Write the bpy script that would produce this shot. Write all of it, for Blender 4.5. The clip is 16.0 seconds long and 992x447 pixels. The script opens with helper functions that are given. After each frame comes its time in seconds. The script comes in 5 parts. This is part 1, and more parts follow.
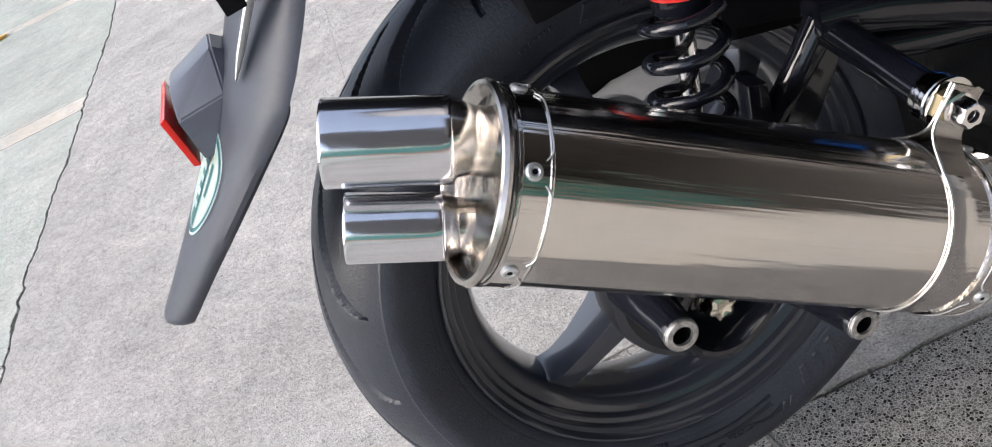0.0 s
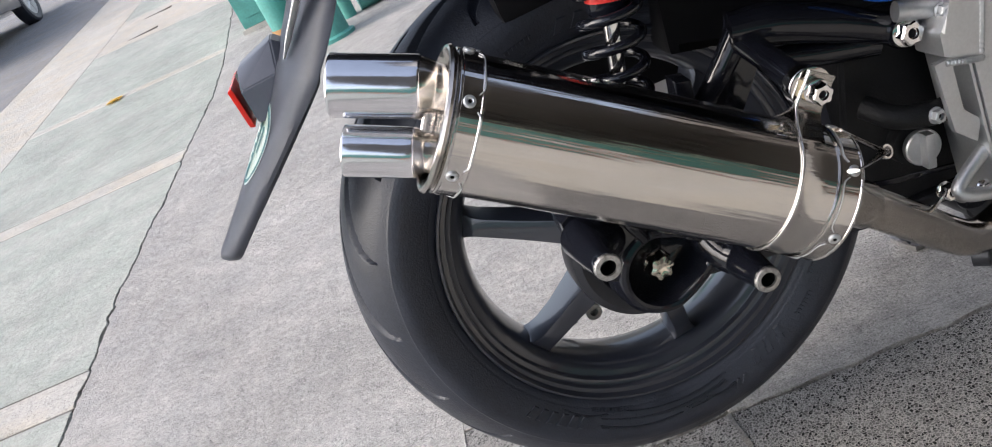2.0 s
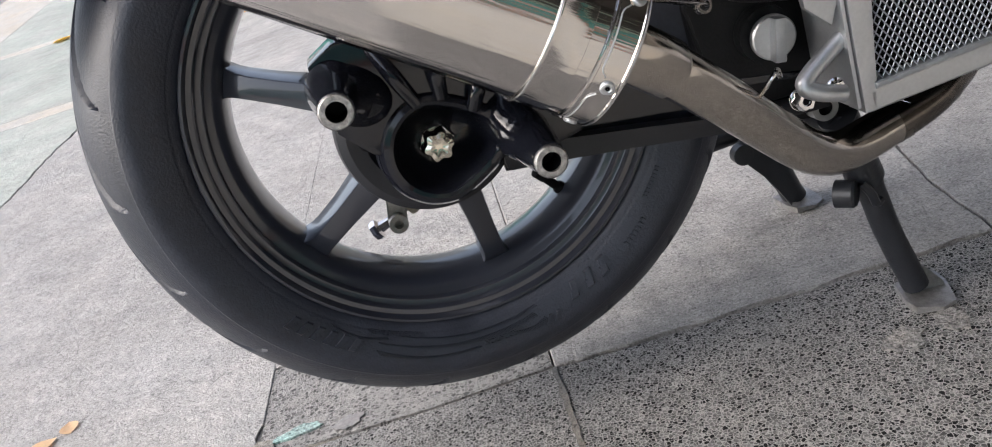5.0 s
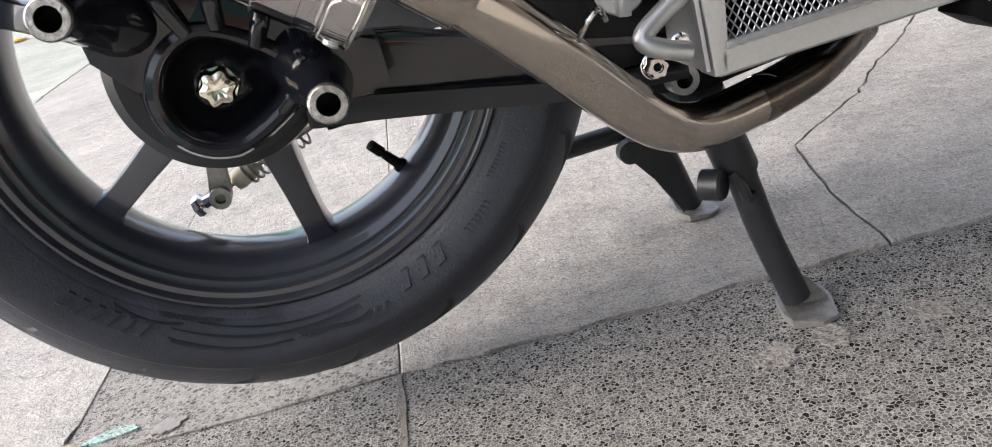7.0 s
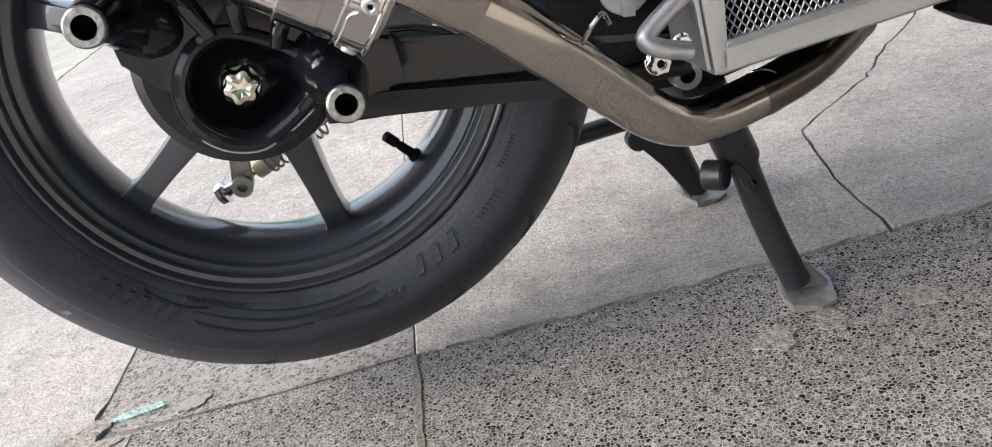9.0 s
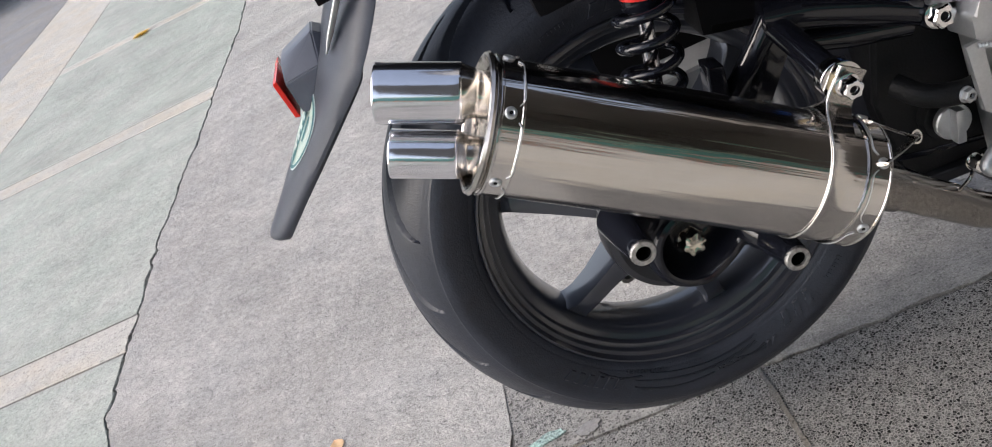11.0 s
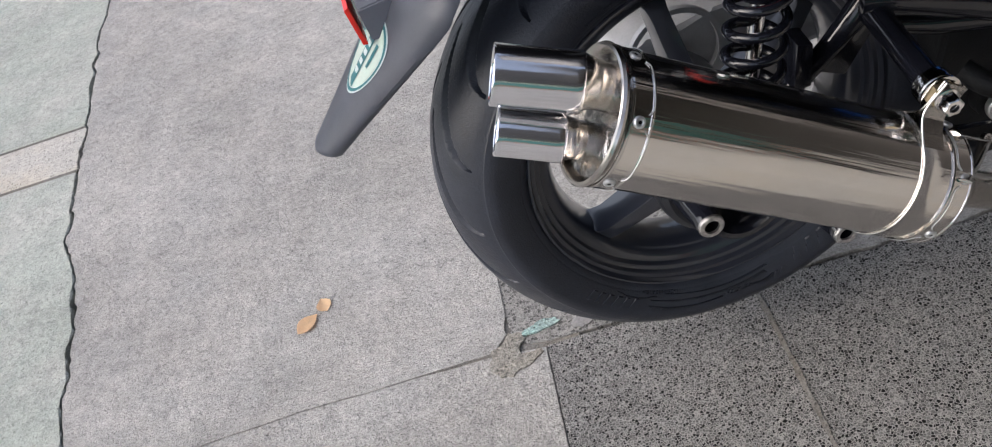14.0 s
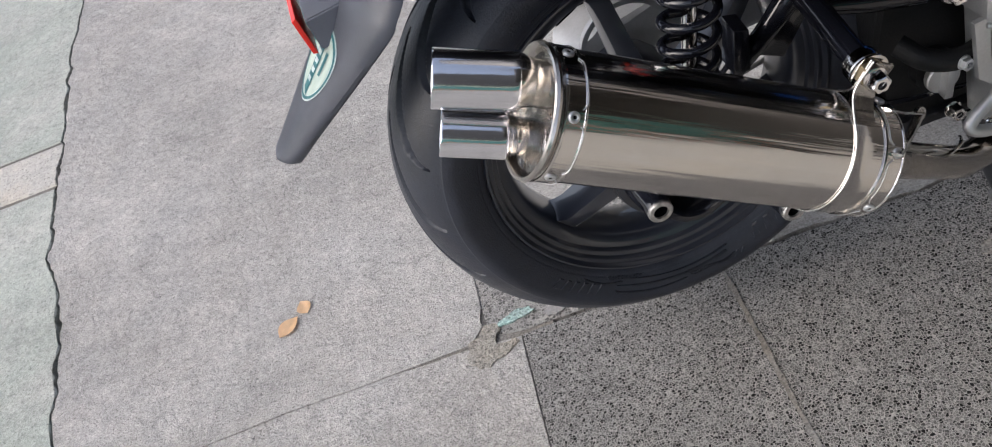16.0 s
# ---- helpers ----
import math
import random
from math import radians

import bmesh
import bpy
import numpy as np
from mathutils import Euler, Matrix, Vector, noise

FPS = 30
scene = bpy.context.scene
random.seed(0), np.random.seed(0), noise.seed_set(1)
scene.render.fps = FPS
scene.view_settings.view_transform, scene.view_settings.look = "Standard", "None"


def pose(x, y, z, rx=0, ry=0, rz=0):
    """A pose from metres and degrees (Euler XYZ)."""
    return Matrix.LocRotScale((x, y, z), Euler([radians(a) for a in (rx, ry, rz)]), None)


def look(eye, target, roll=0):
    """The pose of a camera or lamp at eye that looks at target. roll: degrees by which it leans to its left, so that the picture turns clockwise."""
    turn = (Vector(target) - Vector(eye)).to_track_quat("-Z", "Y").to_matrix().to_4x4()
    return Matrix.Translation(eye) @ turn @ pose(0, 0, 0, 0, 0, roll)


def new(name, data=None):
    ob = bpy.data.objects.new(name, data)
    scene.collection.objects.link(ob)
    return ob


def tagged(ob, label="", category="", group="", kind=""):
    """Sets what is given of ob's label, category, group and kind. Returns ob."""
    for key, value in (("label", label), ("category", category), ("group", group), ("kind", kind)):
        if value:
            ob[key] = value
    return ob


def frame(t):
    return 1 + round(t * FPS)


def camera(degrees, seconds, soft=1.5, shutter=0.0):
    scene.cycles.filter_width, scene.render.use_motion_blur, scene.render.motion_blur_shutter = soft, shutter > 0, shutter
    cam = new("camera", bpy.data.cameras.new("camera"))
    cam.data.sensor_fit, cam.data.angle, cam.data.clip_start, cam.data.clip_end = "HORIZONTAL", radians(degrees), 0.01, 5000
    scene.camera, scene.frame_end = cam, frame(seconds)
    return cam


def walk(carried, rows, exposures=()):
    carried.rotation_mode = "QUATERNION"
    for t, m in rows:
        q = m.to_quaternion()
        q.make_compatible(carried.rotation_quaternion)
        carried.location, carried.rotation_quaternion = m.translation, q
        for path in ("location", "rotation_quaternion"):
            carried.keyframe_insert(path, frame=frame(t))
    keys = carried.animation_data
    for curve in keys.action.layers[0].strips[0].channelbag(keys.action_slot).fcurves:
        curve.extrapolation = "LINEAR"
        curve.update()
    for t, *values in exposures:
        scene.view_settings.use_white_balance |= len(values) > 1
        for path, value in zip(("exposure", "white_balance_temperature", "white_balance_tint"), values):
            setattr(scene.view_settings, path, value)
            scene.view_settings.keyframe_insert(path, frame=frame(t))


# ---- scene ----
cam = camera(57.1, 16.0, soft=1.05)
PATH = [
    (0, (-0.092, -0.655, 0.759), (-0.117, 1.084, -0.228), -29.4),
    (0.5, (-0.099, -0.691, 0.754), (-0.116, 1.078, -0.181), -28.3),
    (1, (-0.074, -0.775, 0.733), (-0.137, 1.026, -0.134), -27.3),
    (1.5, (-0.064, -0.832, 0.709), (-0.132, 0.999, -0.092), -26.8),
    (2, (-0.063, -0.857, 0.718), (-0.157, 0.991, -0.041), -27.0),
    (2.5, (-0.057, -0.857, 0.709), (-0.151, 1.0, -0.029), -26.8),
    (3, (-0.047, -0.854, 0.705), (-0.137, 1.006, -0.023), -26.8),
    (3.5, (-0.038, -0.852, 0.7), (-0.125, 1.01, -0.026), -26.9),
    (4, (-0.036, -0.845, 0.682), (-0.118, 1.014, -0.051), -26.8),
    (4.5, (-0.02, -0.837, 0.626), (-0.059, 1.012, -0.134), -24.5),
    (5, (0.043, -0.771, 0.51), (0.014, 1.073, -0.264), -19.9),
    (5.2, (0.051, -0.752, 0.497), (0.045, 1.089, -0.277), -19.0),
    (7.3, (0.148, -0.709, 0.397), (0.204, 1.156, -0.321), -15.7),
    (7.5, (0.151, -0.709, 0.397), (0.212, 1.154, -0.327), -15.6),
    (8, (0.148, -0.719, 0.405), (0.213, 1.146, -0.315), -15.4),
    (8.2, (0.148, -0.724, 0.408), (0.208, 1.138, -0.317), -15.4),
    (10.3, (0.075, -0.767, 0.56), (-0.085, 1.065, -0.215), -21.0),
    (10.5, (0.014, -0.794, 0.611), (-0.122, 1.049, -0.154), -23.7),
    (11, (-0.045, -0.862, 0.78), (-0.271, 0.922, -0.096), -29.8),
    (11.5, (-0.03, -0.89, 0.873), (-0.384, 0.762, -0.196), -32.4),
    (12, (-0.035, -0.907, 0.922), (-0.424, 0.68, -0.231), -29.7),
    (12.5, (-0.073, -0.869, 0.946), (-0.366, 0.685, -0.278), -25.9),
    (13, (-0.082, -0.839, 0.949), (-0.354, 0.699, -0.3), -26.4),
    (13.5, (-0.087, -0.807, 0.951), (-0.329, 0.716, -0.323), -26.1),
    (14, (-0.113, -0.772, 0.939), (-0.341, 0.733, -0.358), -25.9),
    (14.5, (-0.105, -0.76, 0.939), (-0.322, 0.731, -0.377), -26.5),
    (15, (-0.089, -0.775, 0.942), (-0.308, 0.708, -0.381), -28.1),
    (15.5, (-0.08, -0.788, 0.942), (-0.304, 0.694, -0.382), -28.8),
    (16, (-0.08, -0.791, 0.946), (-0.3, 0.697, -0.371), -29.0),
]
walk(cam, [(t, look(eye, target, roll)) for t, eye, target, roll in PATH], ((0.0, 1.27, 6450, 12), (1.0, 1.10, 6450, 12), (4.0, 1.14, 6450, 12), (5.0, 1.24, 6480, 12), (7.5, 1.61, 6720, 12), (8.2, 1.61, 6720, 12), (10.5, 1.28, 6560, 12), (11.0, 0.95, 6520, 12), (11.5, 0.86, 6520, 12), (13.0, 0.82, 6450, 12), (16.0, 0.84, 6450, 12)))

# ---- world and light ----
world = bpy.data.worlds.new("world")
scene.world = world
world.use_nodes = True
_sky = world.node_tree.nodes.new("ShaderNodeTexSky")
_sky.sky_type = "NISHITA"
_sky.sun_disc = False
_sky.air_density, _sky.dust_density, _sky.ozone_density = 1.0, 2.5, 1.0
_sky.sun_elevation, _sky.sun_rotation = radians(39), radians(263)
world.node_tree.nodes["Background"].inputs["Strength"].default_value = 0.15
_pale = world.node_tree.nodes.new("ShaderNodeHueSaturation")
_pale.inputs["Saturation"].default_value = 0.65
world.node_tree.links.new(_sky.outputs[0], _pale.inputs["Color"])
world.node_tree.links.new(_pale.outputs[0], world.node_tree.nodes["Background"].inputs["Color"])
sun = new("sun", bpy.data.lights.new("sun", "SUN"))
sun.data.energy, sun.data.angle, sun.data.color = 1.2, radians(60), (1.0, 0.95, 0.885)
sun.matrix_world = look((-4.6, -0.6, 3.7), (0, 0, 0))


# ---- materials ----
def mat(name, color, rough=0.5, metal=0.0, noise_scale=0.0, amount=0.15, bump=0.0, bump_scale=None, rough_var=0.0, coat=0.0, spec=0.5):
    m = bpy.data.materials.new(name)
    m.use_nodes = True
    nt = m.node_tree
    b = nt.nodes["Principled BSDF"]
    b.inputs["Base Color"].default_value = (*color, 1)
    b.inputs["Roughness"].default_value = rough
    b.inputs["Metallic"].default_value = metal
    b.inputs["Coat Weight"].default_value = coat
    b.inputs["Specular IOR Level"].default_value = spec
    if noise_scale:
        co = nt.nodes.new("ShaderNodeTexCoord")
        n1 = nt.nodes.new("ShaderNodeTexNoise")
        n1.inputs["Scale"].default_value = noise_scale
        n1.inputs["Detail"].default_value = 6
        n2 = nt.nodes.new("ShaderNodeTexNoise")
        n2.inputs["Scale"].default_value = noise_scale * 9
        n2.inputs["Detail"].default_value = 4
        for n in (n1, n2):
            nt.links.new(co.outputs["Object"], n.inputs["Vector"])
        mix = nt.nodes.new("ShaderNodeMix")
        mix.inputs["Factor"].default_value = 0.4
        nt.links.new(n1.outputs["Fac"], mix.inputs["A"])
        nt.links.new(n2.outputs["Fac"], mix.inputs["B"])
        ramp = nt.nodes.new("ShaderNodeMapRange")
        ramp.inputs["From Min"].default_value, ramp.inputs["From Max"].default_value = 0.3, 0.7
        ramp.inputs["To Min"].default_value, ramp.inputs["To Max"].default_value = 1 - amount, 1 + amount
        nt.links.new(mix.outputs["Result"], ramp.inputs["Value"])
        hsv = nt.nodes.new("ShaderNodeHueSaturation")
        hsv.inputs["Color"].default_value = (*color, 1)
        nt.links.new(ramp.outputs["Result"], hsv.inputs["Value"])
        nt.links.new(hsv.outputs["Color"], b.inputs["Base Color"])
        if rough_var:
            rr = nt.nodes.new("ShaderNodeMapRange")
            rr.inputs["From Min"].default_value, rr.inputs["From Max"].default_value = 0.3, 0.7
            rr.inputs["To Min"].default_value, rr.inputs["To Max"].default_value = max(0.02, rough - rough_var), rough + rough_var
            nt.links.new(n1.outputs["Fac"], rr.inputs["Value"])
            nt.links.new(rr.outputs["Result"], b.inputs["Roughness"])
        if bump:
            n3 = n2
            if bump_scale:
                n3 = nt.nodes.new("ShaderNodeTexNoise")
                n3.inputs["Scale"].default_value = bump_scale
                n3.inputs["Detail"].default_value = 5
                nt.links.new(co.outputs["Object"], n3.inputs["Vector"])
            bp = nt.nodes.new("ShaderNodeBump")
            bp.inputs["Strength"].default_value = bump
            bp.inputs["Distance"].default_value = 0.002
            nt.links.new(n3.outputs["Fac"], bp.inputs["Height"])
            nt.links.new(bp.outputs["Normal"], b.inputs["Normal"])
    return m


WORNSTEEL = mat("pitted_grey_steel", (0.42, 0.41, 0.40), 0.42, 0.9, 260, 0.75, 0.5, 420, rough_var=0.1)
BEAD = mat("bright_bead_steel", (0.72, 0.71, 0.69), 0.26, 1.0, 60, 0.05)
NECK = mat("warm_bright_steel", (0.60, 0.565, 0.525), 0.19, 1.0, 40, 0.1, rough_var=0.04)
SILVER = mat("silver_painted_alloy", (0.42, 0.43, 0.45), 0.4, 0.2, 40, 0.12, 0.2, 400)


def drawn_steel(name, color, rough, axis, streak=0.0005, wave=0.0016):
    """Polished sheet metal with faint drawing lines along an axis, so that reflections break into long streaks."""
    m = mat(name, color, rough, 1.0, 12, 0.05, rough_var=0.035)
    nt = m.node_tree
    N, L = nt.nodes.new, nt.links.new
    d = Vector(axis).normalized()
    a = Vector((0, 0, 1)).cross(d).normalized()
    pos = N("ShaderNodeNewGeometry")
    combo = N("ShaderNodeCombineXYZ")
    for k, (v, f) in enumerate(((a, 1.0), (d.cross(a), 1.0), (d, 0.035))):
        dot = N("ShaderNodeVectorMath")
        dot.operation = "DOT_PRODUCT"
        dot.inputs[1].default_value = v * f
        L(pos.outputs["Position"], dot.inputs[0])
        L(dot.outputs["Value"], combo.inputs[k])
    normal = None
    for scale, distance, detail in ((16, wave, 2), (70, streak, 4)):
        n = N("ShaderNodeTexNoise")
        n.inputs["Scale"].default_value, n.inputs["Detail"].default_value = scale, detail
        L(combo.outputs[0], n.inputs["Vector"])
        bp = N("ShaderNodeBump")
        bp.inputs["Strength"].default_value, bp.inputs["Distance"].default_value = 1.0, distance
        L(n.outputs["Fac"], bp.inputs["Height"])
        if normal is not None:
            L(normal, bp.inputs["Normal"])
        normal = bp.outputs["Normal"]
    L(normal, nt.nodes["Principled BSDF"].inputs["Normal"])
    return m


STEEL = drawn_steel("polished_steel", (0.60, 0.575, 0.55), 0.13, (1, 0.0445, -0.8037), 0.0016, 0.0065)
CHROME = mat("chrome", (0.75, 0.73, 0.72), 0.10, 1.0, 30, 0.05, rough_var=0.03)
TIPS = drawn_steel("brushed_bright_steel", (0.80, 0.80, 0.83), 0.15, (0.9, 0, -0.437), 0.0003, 0.0006)
CAPSTEEL = mat("polished_cap_steel", (0.46, 0.43, 0.40), 0.2, 1.0, 60, 0.15, rough_var=0.06)
HEATSTAIN = mat("gold_heat_stain", (0.52, 0.40, 0.27), 0.2, 1.0, 90, 0.3, rough_var=0.06)
PIPE = drawn_steel("heat_tinted_steel", (0.52, 0.475, 0.42), 0.13, (0.104, 0.073, -0.119), 0.0004, 0.0010)
BURNT = mat("burnt_steel", (0.20, 0.175, 0.15), 0.26, 1.0, 30, 0.3, rough_var=0.08)
CREAM = mat("cream_plastic", (0.55, 0.50, 0.38), 0.4, 0, 60, 0.1)
RUBBER = mat("tyre_rubber", (0.0205, 0.0238, 0.0345), 0.43, 0, 25, 0.3, 0.25, 500, rough_var=0.1)
RIM = mat("satin_black_rim", (0.021, 0.024, 0.034), 0.32, 0, 60, 0.06, rough_var=0.02, coat=0.9)
SATIN = mat("satin_black_paint", (0.014, 0.015, 0.019), 0.38, 0, 50, 0.2, 0.05, 600, spec=0.4)
GLOSS = mat("gloss_black_paint", (0.0075, 0.0083, 0.0125), 0.10, 0, 30, 0.1, 0.06, 60, spec=0.5)
PLASTIC = mat("grey_black_plastic", (0.110, 0.119, 0.148), 0.36, 0, 50, 0.08, 0.05, 900)
# black plastic; also the shade painted inside bores and sockets
DARK = mat("black_plastic_and_bore_shade", (0.004, 0.004, 0.005), 0.5, 0, 40, 0.1, 0.1, 700, spec=0.12)
ALU = mat("raw_aluminium", (0.58, 0.59, 0.60), 0.47, 0.9, 40, 0.1, 0.05, 300, rough_var=0.06)
CAST = mat("cast_alloy", (0.45, 0.46, 0.47), 0.45, 0.9, 40, 0.15, 0.2, 500)


def ground_mat(name, color, stain_shade=0.25, grain=0.2, speck=0.5, tint=None, bump=0.5, island=0.0, craze=0.0):
    """Weathered concrete: broad stains, mottling, sand grain, small dark pits. Part of the relief shading is put into
    the colour.
    """
    m = bpy.data.materials.new(name)
    m.use_nodes = True
    nt = m.node_tree
    N, L = nt.nodes.new, nt.links.new
    b = nt.nodes["Principled BSDF"]
    b.inputs["Roughness"].default_value = 0.88
    b.inputs["Specular IOR Level"].default_value = 0.25
    co = N("ShaderNodeNewGeometry")

    def noise_tex(scale, detail=5, rough=0.6):
        n = N("ShaderNodeTexNoise")
        n.inputs["Scale"].default_value, n.inputs["Detail"].default_value, n.inputs["Roughness"].default_value = scale, detail, rough
        L(co.outputs["Position"], n.inputs["Vector"])
        return n.outputs["Fac"]

    def remap(v, a, c, lo, hi):
        r = N("ShaderNodeMapRange")
        for k, x in zip(("From Min", "From Max", "To Min", "To Max"), (a, c, lo, hi)):
            r.inputs[k].default_value = x
        L(v, r.inputs["Value"])
        return r.outputs["Result"]

    def mul(a, c):
        n = N("ShaderNodeMath")
        n.operation = "MULTIPLY"
        L(a, n.inputs[0])
        L(c, n.inputs[1])
        return n.outputs[0]

    # besides stains, mottling and grain paint the shading of lumps and ridges
    v = mul(remap(noise_tex(2.2, 6), 0.3, 0.7, 1 - stain_shade, 1 + stain_shade * 0.7), remap(noise_tex(17, 6, 0.7), 0.3, 0.7, 1 - stain_shade * 0.75, 1 + stain_shade * 0.6))
    fine = noise_tex(330, 3, 0.7)
    v = mul(v, remap(fine, 0.34, 0.66, 1 - grain, 1 + grain))
    v = mul(v, remap(noise_tex(75, 4, 0.75), 0.3, 0.7, 1 - grain * 0.7, 1 + grain * 0.7))
    # pits are darkened in the colour, as shade in small hollows
    pits = mul(remap(noise_tex(170, 2, 0.5), 0.61, 0.67, 1.0, 1 - speck), remap(noise_tex(38, 5, 0.8), 0.61, 0.70, 1.0, 1 - speck * 0.8))
    v = mul(v, pits)
    v = mul(v, remap(noise_tex(52, 7, 0.75), 0.62, 0.68, 1.0, 1 - speck * 0.7))
    if craze:
        warp = N("ShaderNodeMix")
        warp.data_type = "VECTOR"
        warp.inputs["Factor"].default_value = 0.05
        L(co.outputs["Position"], warp.inputs["A"])
        wn = N("ShaderNodeTexNoise")
        wn.inputs["Scale"].default_value, wn.inputs["Detail"].default_value = 9, 5
        L(co.outputs["Position"], wn.inputs["Vector"])
        L(wn.outputs["Color"], warp.inputs["B"])
        for scale, lo, keep in ((14, 0.018, 0.52), (42, 0.030, 0.50)):
            e = N("ShaderNodeTexVoronoi")
            e.feature = "DISTANCE_TO_EDGE"
            e.inputs["Scale"].default_value = scale
            L(warp.outputs["Result"], e.inputs["Vector"])
            line = remap(e.outputs["Distance"], 0.0, lo, craze, 0.0)
            mask = remap(noise_tex(scale * 0.45, 4), keep, keep + 0.12, 0.0, 1.0)
            inv = N("ShaderNodeMath")
            inv.operation = "SUBTRACT"
            inv.inputs[0].default_value = 1.0
            L(mul(line, mask), inv.inputs[1])
            v = mul(v, inv.outputs[0])
    if island:
        g = N("ShaderNodeObjectInfo")
        v = mul(v, remap(g.outputs["Random"], 0, 1, 1 - island, 1 + island))
    col = N("ShaderNodeMix")
    col.data_type = "RGBA"
    col.inputs["A"].default_value = (*color, 1)
    col.inputs["B"].default_value = (*(tint or tuple(c * f for c, f in zip(color, (1.06, 1.0, 0.92)))), 1)
    L(remap(noise_tex(5, 5, 0.65), 0.42, 0.62, 0, 1), col.inputs["Factor"])
    sc = N("ShaderNodeVectorMath")
    sc.operation = "SCALE"
    L(col.outputs["Result"], sc.inputs[0])
    L(v, sc.inputs["Scale"])
    L(sc.outputs[0], b.inputs["Base Color"])
    bp = N("ShaderNodeBump")
    bp.inputs["Strength"].default_value, bp.inputs["Distance"].default_value = bump, 0.0015
    L(v, bp.inputs["Height"])
    broad = N("ShaderNodeBump")
    broad.inputs["Strength"].default_value, broad.inputs["Distance"].default_value = min(1.0, bump * 0.9), 0.018
    L(noise_tex(16, 9, 0.66), broad.inputs["Height"])
    L(broad.outputs["Normal"], bp.inputs["Normal"])
    L(bp.outputs["Normal"], b.inputs["Normal"])
    return m


def pebble_mat(name, light, dark, mid, scale):
    """Washed pebbles: a pale gritty face with separate small dark pits and grains; the shade of voids is painted in.
    """
    m = bpy.data.materials.new(name)
    m.use_nodes = True
    nt = m.node_tree
    N, L = nt.nodes.new, nt.links.new
    b = nt.nodes["Principled BSDF"]
    b.inputs["Roughness"].default_value = 0.8
    b.inputs["Specular IOR Level"].default_value = 0.3
    co = N("ShaderNodeNewGeometry")

    def noise_tex(scale, detail=3, rough=0.6):
        n = N("ShaderNodeTexNoise")
        n.inputs["Scale"].default_value, n.inputs["Detail"].default_value, n.inputs["Roughness"].default_value = scale, detail, rough
        L(co.outputs["Position"], n.inputs["Vector"])
        return n

    def remap(v, a, c, lo, hi):
        r = N("ShaderNodeMapRange")
        for k, x in zip(("From Min", "From Max", "To Min", "To Max"), (a, c, lo, hi)):
            r.inputs[k].default_value = x
        L(v, r.inputs["Value"])
        return r.outputs["Result"]

    def op(kind, a, c):
        n = N("ShaderNodeMath")
        n.operation = kind
        L(a, n.inputs[0])
        if isinstance(c, float):
            n.inputs[1].default_value = c
        else:
            L(c, n.inputs[1])
        return n.outputs[0]

    off = N("ShaderNodeMix")
    off.data_type = "VECTOR"
    off.inputs["Factor"].default_value = 0.004
    L(co.outputs["Position"], off.inputs["A"])
    L(noise_tex(220).outputs["Color"], off.inputs["B"])

    def cells(scale):
        v = N("ShaderNodeTexVoronoi")
        v.inputs["Scale"].default_value = scale
        L(off.outputs["Result"], v.inputs["Vector"])
        s = N("ShaderNodeSeparateColor")
        L(v.outputs["Color"], s.inputs[0])
        return v.outputs["Distance"], s.outputs[0], s.outputs[1]

    d1, r1, q1 = cells(scale)
    # stones set in a paler mortar net: most dark, some mid grey, a few pale
    e1 = N("ShaderNodeTexVoronoi")
    e1.feature = "DISTANCE_TO_EDGE"
    e1.inputs["Scale"].default_value = scale
    L(off.outputs["Result"], e1.inputs["Vector"])
    size = remap(q1, 0, 1, 0.025, 0.10)
    inside = op("SUBTRACT", e1.outputs["Distance"], size)
    bare = op("MULTIPLY", remap(noise_tex(6, 5).outputs["Fac"], 0.70, 0.76, 1, 0.25), remap(noise_tex(31, 4).outputs["Fac"], 0.70, 0.80, 1, 0.8))
    stone = op("MULTIPLY", remap(inside, 0.0, 0.06, 0, 1), bare)
    tone = op("MULTIPLY", remap(noise_tex(900, 2).outputs["Fac"], 0.3, 0.7, 0.78, 1.2), remap(noise_tex(4, 6).outputs["Fac"], 0.3, 0.7, 0.82, 1.16))
    tone = op("MULTIPLY", tone, remap(noise_tex(60, 4).outputs["Fac"], 0.3, 0.7, 0.92, 1.08))
    pale = op("MULTIPLY", remap(r1, 0.982, 0.99, 0, 1), remap(d1, 0.28, 0.42, 0.7, 0))
    tone = op("ADD", tone, pale)
    sc = N("ShaderNodeVectorMath")
    sc.operation = "SCALE"
    sc.inputs[0].default_value = light
    L(tone, sc.inputs["Scale"])
    col = N("ShaderNodeMix")
    col.data_type = "RGBA"
    L(stone, col.inputs["Factor"])
    L(sc.outputs[0], col.inputs["A"])
    fill = N("ShaderNodeVectorMath")
    fill.operation = "SCALE"
    fill.inputs[0].default_value = light
    # darkest cells: dark stones together with the painted shade of voids
    cell_tone = op("MULTIPLY", op("MULTIPLY", remap(r1, 0.24, 0.32, dark[0], mid), remap(r1, 0.32, 1.0, 0.7, 1.5)), remap(q1, 0, 1, 0.8, 1.2))
    L(cell_tone, fill.inputs["Scale"])
    L(fill.outputs[0], col.inputs["B"])
    L(col.outputs["Result"], b.inputs["Base Color"])
    hgt = op("SUBTRACT", tone, op("MULTIPLY", stone, remap(r1, 0.22, 0.36, 1.7, 0.8)))
    bp = N("ShaderNodeBump")
    bp.inputs["Strength"].default_value, bp.inputs["Distance"].default_value = 1.0, 0.004
    L(hgt, bp.inputs["Height"])
    L(bp.outputs["Normal"], b.inputs["Normal"])
    return m


